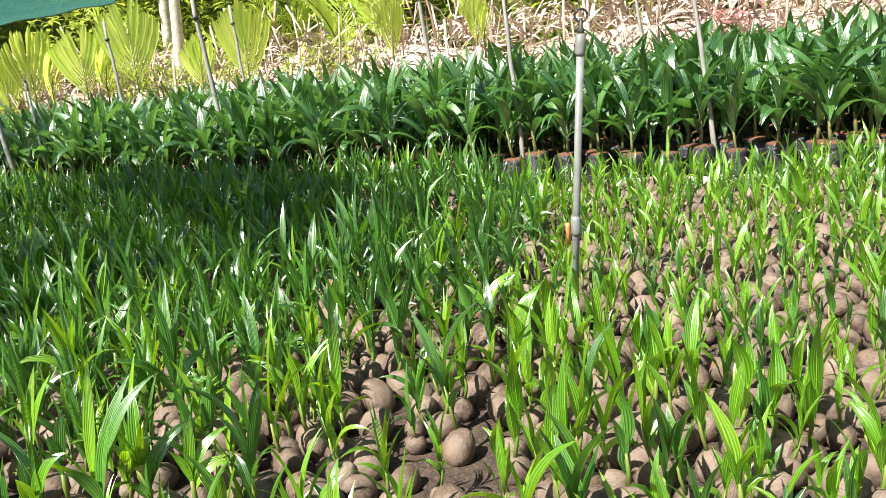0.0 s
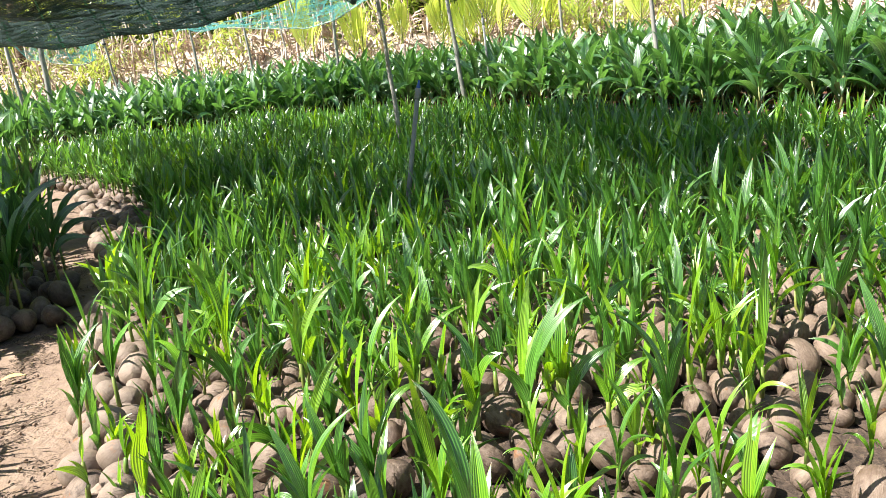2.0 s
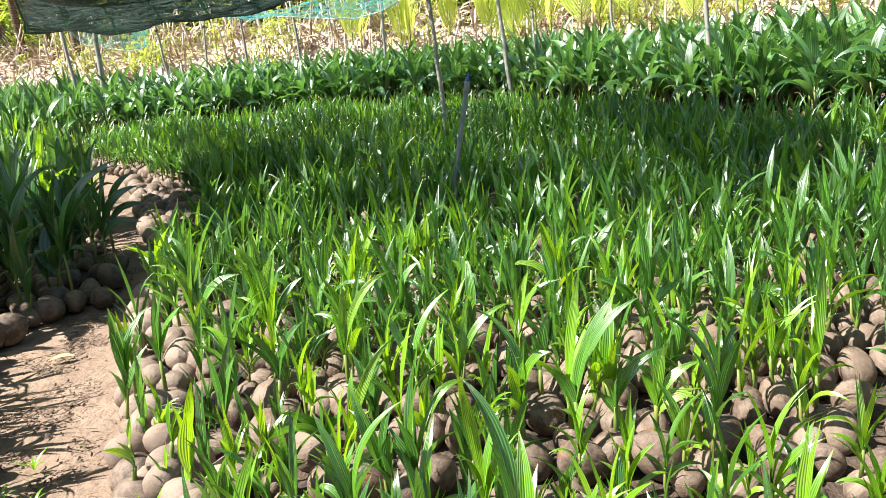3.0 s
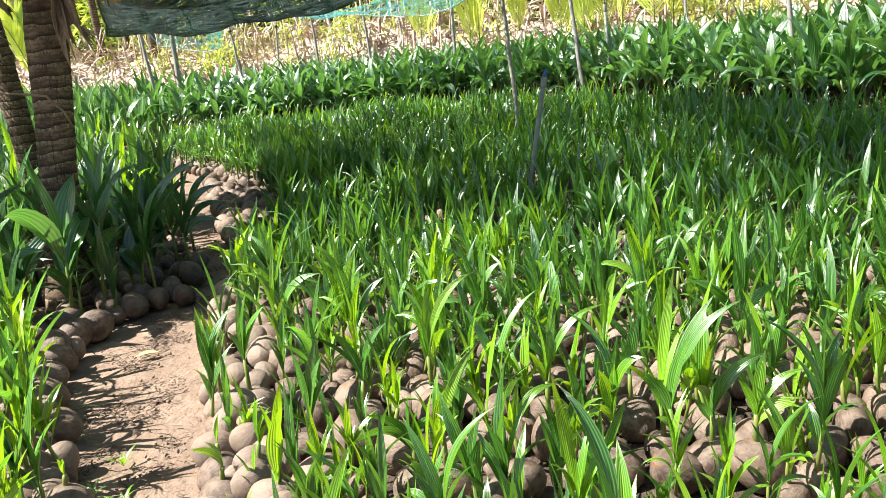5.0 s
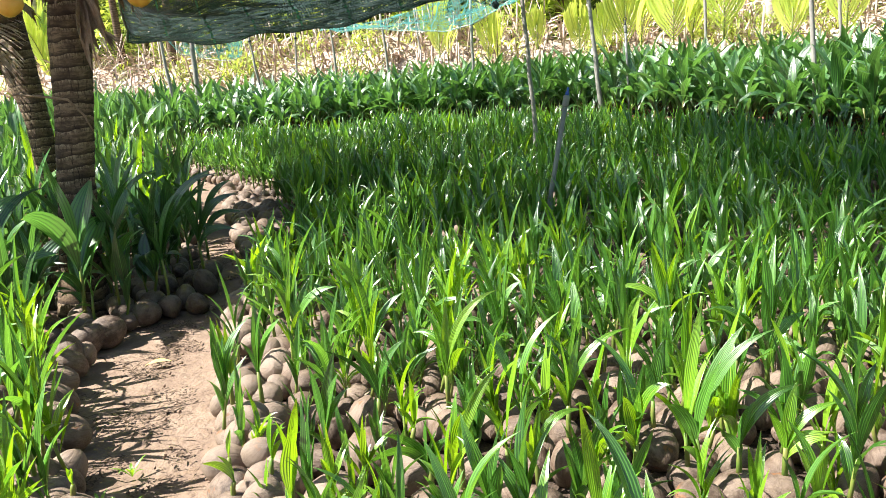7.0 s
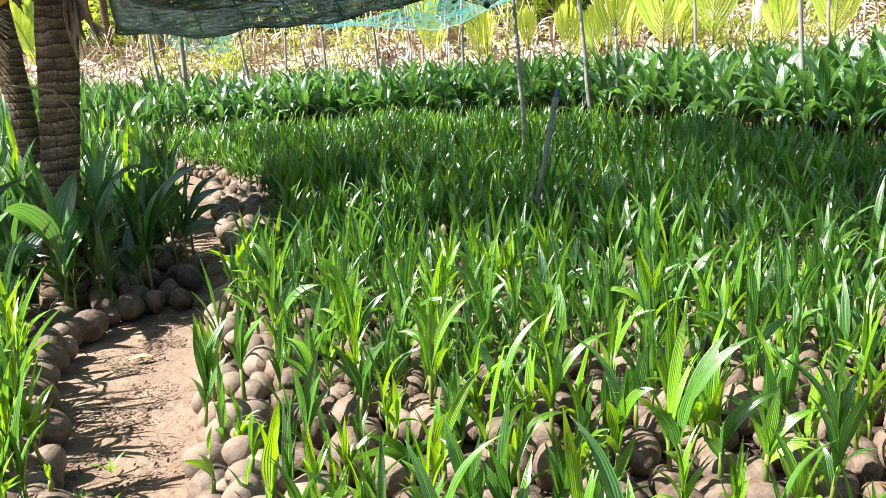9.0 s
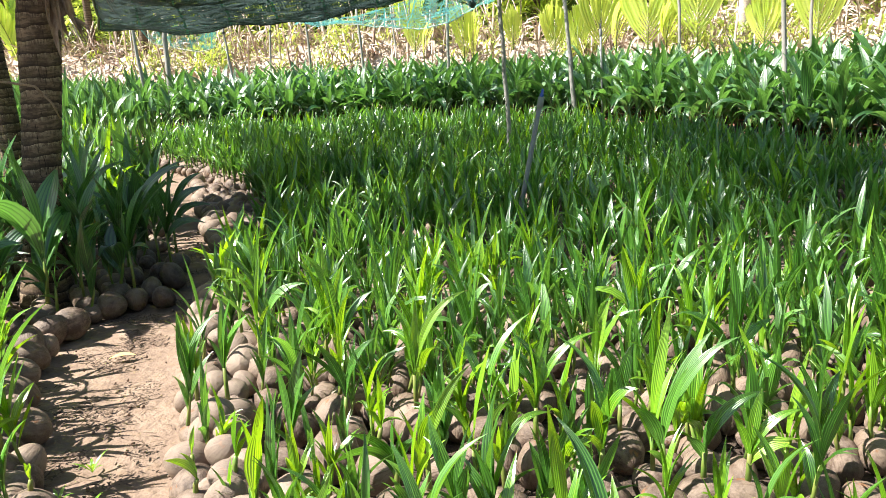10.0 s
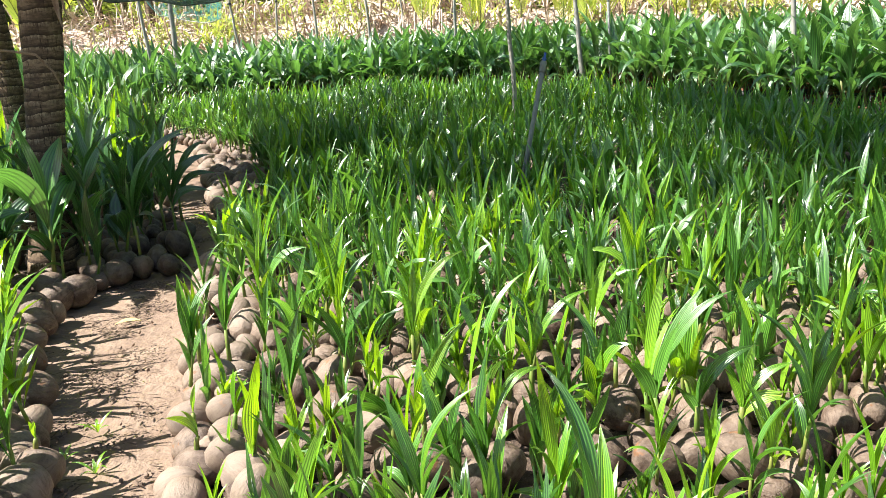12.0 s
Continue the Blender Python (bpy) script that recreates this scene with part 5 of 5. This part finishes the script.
def build_fan_palms():
    rng = np.random.default_rng(36)
    for x, y, z, tall, wide in FANS:
        root = tagged(new("young_palm"), "young coconut palm with broad pleated fan-shaped yellow-green leaves", "young palm", "fan-leaved palms on the bank")
        facing = math.atan2(y, x) - math.pi / 2
        for n in range(1 + int(rng.random() < 0.5)):
            bits = fan_bits(tall * (1, 0.8, 1.1)[n], wide * (1, 0.7, 0.5)[n], rng, rng.uniform(0.0, 0.25), facing + (0, 0.9, -1.1)[n] + rng.uniform(-0.3, 0.3), rng.uniform(0.02, 0.16))
            ob = new("frond", make_mesh("frond", [(b[0] + [rng.uniform(-0.01, 0.01) + (0, 0.35, -0.3)[n] * wide, 0, 0], *b[1:]) for b in bits], [M_SHOOT, M_FROND]))
            ob.parent = root
            tagged(ob, "pleated fan leaf with a jagged top")
        part("stem", tube([(0, 0, -1.0), (0, 0, 0.0), (0, 0, 0.12)], [0.09, 0.07, 0.03], 8), M_PALE, root)
        root.matrix_basis = pose(x, y, z)


def build_dead_stalks():
    """Upright pale stalks and cut petioles along the crest of the bank."""
    rng = np.random.default_rng(37)
    protos = []
    for _ in range(8):
        h = rng.uniform(0.9, 2.4)
        lean = rng.normal(0, 0.12, 2) * h
        r = rng.uniform(0.018, 0.05)
        me = make_mesh("dead_stalk", [tube([(0, 0, -0.3), (*(lean * 0.4), h * 0.5), (*lean, h)], [r, r * 0.8, r * rng.uniform(0.3, 0.8)], 7, 0, 0.2, rng)], [(M_PALE, M_STRAW, M_FIBRE)[int(rng.integers(3))]])
        protos.append(tagged(new("dead_stalk", me), "bleached upright palm stalk on the bank", "stalk", "dead stalks on the bank"))
    places = []
    for n in range(130):
        p, d, out = along(BANK, 0.1 + 0.62 * (n + rng.random()) / 130)
        off = rng.uniform(-0.1, 2.2)
        q = p + out * off
        places.append((*q, float(np.interp(off, PROFILE, RISE)) * 0.8))
    for n, (x, y, z) in enumerate(places):
        m = pose(x, y, z, 0, 0, rng.uniform(0, 360)) @ Matrix.Scale(rng.uniform(0.7, 1.15), 4)
        if n < 8:
            protos[n].matrix_basis = m
        else:
            copy_thing(protos[n % 8], m)


def build_young_palms():
    rng = np.random.default_rng(32)
    protos = [make_young_palm(rng, rng.uniform(2.2, 3.6)) for _ in range(8)]
    for n in range(34):
        p, d, out = along(BANK, 0.66 * (n + rng.uniform(0.1, 0.9)) / 28 if n < 28 else rng.uniform(0.66, 1))
        q = p + out * rng.uniform(2.0, 5.0)
        if q[0] < 1.5 and n >= 8 and rng.random() < 0.6:
            continue
        m = pose(*q, 0.75 * np.interp((q - p) @ out, PROFILE, RISE), 0, 0, rng.uniform(0, 360)) @ Matrix.Scale(rng.uniform(0.8, 1.15), 4)
        if n < 8:
            protos[n].matrix_basis = m
        else:
            copy_thing(protos[rng.integers(8)], m)
    for n in range(26):
        p, d, out = along(BANK, rng.random())
        q = p + out * rng.uniform(1.5, 7)
        lean = rng.uniform(-0.4, 0.4, 2)
        root = tagged(new("tree_trunk"), "pale slender tree trunk in the thicket", "tree", "thicket trunks")
        part("bole", trunk_bits([(*q, 0.2), (*(q + lean), 3), (*(q + lean * 2.2), 7)], [0.17, 0.13, 0.1], rng, 0.2), M_PALE if n % 2 else M_TRUNK, root)


def build_thicket():
    rng = np.random.default_rng(33)
    bits = []
    for _ in range(42000):
        p, d, out = along(BANK, rng.random())
        q = p + out * (3.0 + 7 * rng.random() ** 1.3)
        z = rng.uniform(1.2, 6.5)
        if noise.noise(Vector((q[0] * 0.5, q[1] * 0.5, z * 0.6))) < -0.2:
            continue
        bits.append(blade((*q, z), rng.uniform(0, 360), rng.uniform(0.2, 0.55), rng.uniform(0.08, 0.22), rng.uniform(-20, 70), rng.uniform(-60, 30), 4, 2, 0.3, 0))
    tagged(new("thicket", make_mesh("thicket", bits, [M_BUSH])), "sunlit green thicket of leaves closing the view", "thicket", kind="stuff")


def build_far_hedge():
    rows, cols = 14, 160
    v = []
    for r in range(rows):
        for c in range(cols):
            p, d, out = along(BANK, c / (cols - 1))
            h = 9 * r / (rows - 1)
            q = p + out * (9.5 + 1.2 * math.sin(h * 0.7))
            w = Vector((q[0] * 0.7, q[1] * 0.7, h * 0.7))
            q = q + out * (noise.noise(w) * 1.3 + noise.noise(w * 3) * 0.5)
            v.append((*q, h - 0.2))
    v = np.array(v)
    tagged(new("backdrop", make_mesh("backdrop", [(v, grid_quads(rows, cols), v[:, :2], 0)], [M_HEDGE])), "dense far foliage closing the nursery", "foliage", kind="structure")


def build_red_shrub():
    rng = np.random.default_rng(35)
    root = tagged(new("red_shrub"), "shrub with reddish pink leaves on the bank", "shrub")
    at = np.array((13.14, 8.61, 1.41))
    for i in range(5):
        tip = at + rng.normal(0, 0.3, 3) * [1, 1, 0.4] + [0, 0, 0.3]
        part("branch", tube([(at[0], at[1], 0.7), tuple((at + tip) / 2 - [0, 0, 0.2]), tuple(tip)], [0.02, 0.014, 0.008], 5), M_FIBRE, root)
    bits = [blade(at + rng.normal(0, 0.33, 3) * [1.2, 1.2, 0.6], rng.uniform(0, 360), rng.uniform(0.1, 0.2), 0.05, rng.uniform(-20, 70), rng.uniform(-60, 20), 4, 2, 0.3, 0) for _ in range(260)]
    part("crown", bits, M_RED, root, "reddish pink leaves")


build_far_hedge()
def build_bank_bushes():
    """Low leafy scrub that breaks up the far end of the bank."""
    rng = np.random.default_rng(38)
    bits = []
    for n in range(46):
        p, d, out = along(BANK, rng.uniform(0.3, 0.86))
        q = p + out * rng.uniform(0.2, 2.6)
        high, wide = rng.uniform(0.5, 1.5), rng.uniform(0.3, 0.7)
        z = 0.9 + 0.4 * rng.random()
        for _ in range(110):
            a, r = rng.uniform(0, 6.28), wide * rng.random() ** 0.6
            at = (q[0] + r * math.cos(a), q[1] + r * math.sin(a), z + high * rng.random() ** 0.8)
            bits.append(blade(at, rng.uniform(0, 360), rng.uniform(0.15, 0.5), rng.uniform(0.03, 0.08), rng.uniform(10, 85), rng.uniform(-50, 40), 4, 2, 0.3, 0))
    tagged(new("bank_scrub", make_mesh("bank_scrub", bits, [M_BUSH])), "sunlit yellow-green scrub on the bank", "scrub", kind="stuff")


build_red_shrub()
build_bank_bushes()
build_young_palms()
build_fan_palms()
build_dead_stalks()
build_thicket()


# ---- small things on the path ----
def build_path_litter():
    rng = np.random.default_rng(41)
    ob = new("fallen_leaf", make_mesh("fallen_leaf", [blade((-1.66, 4.38, 0.01), 10, 0.14, 0.06, 12, -14, 8, 6, 0.3, 0.002)], [M_YELLOW]))
    tagged(ob, "curled yellow fallen leaf on the path", "leaf")
    line = [(-1.05, 2.3), (-1.25, 3.1), (-1.42, 3.6), (-1.55, 4.3), (-1.6, 4.9), (-1.55, 5.4), (-1.65, 6.2), (-2.1, 8.0)]
    bits = []
    for _ in range(6500):
        p, d, out = along(line, rng.random())
        q = p + out * rng.normal(-0.08, 0.16)
        if noise.noise(Vector((q[0] * 4, q[1] * 4, 7))) < 0.06:
            continue
        a, ln = rng.uniform(0, 360), 0.012 + 0.07 * rng.random() ** 3
        bits.append(blade((*q, 0.006), a, ln, rng.uniform(0.003, 0.014), rng.uniform(0, 14), rng.uniform(-12, 4), 4, 2, 0.3, 0))
    tagged(new("path_litter", make_mesh("path_litter", bits, [M_LITTER])), "dark scraps of husk fibre and dead leaves on the soil", "litter", kind="stuff")
    clods = []
    for _ in range(160):
        p, d, out = along(line, rng.random())
        q = p + out * rng.normal(0, 0.18)
        b = husk_bits(rng, rng.uniform(0.006, 0.022), 5, 6)
        clods.append(moved((b[0] + [0, 0, 0.012], *b[1:]), (*q, -0.004)))
    tagged(new("soil_crumbs", make_mesh("soil_crumbs", clods, [M_SOIL])), "small crumbs of brown soil", "soil", kind="stuff")
    for x, y in [(-1.29, 3.08), (-1.18, 2.75), (-1.33, 2.85)]:
        root = tagged(new("weed"), "small green weed growing on the path", "weed", "weeds on the path")
        for i in range(6):
            part("leaf", blade((x, y, 0), i * 60 + rng.uniform(-20, 20), rng.uniform(0.06, 0.12), 0.014, rng.uniform(40, 75), rng.uniform(-30, 10), 6, 2, 0.3, 0), M_YOUNG, root)


build_path_litter()
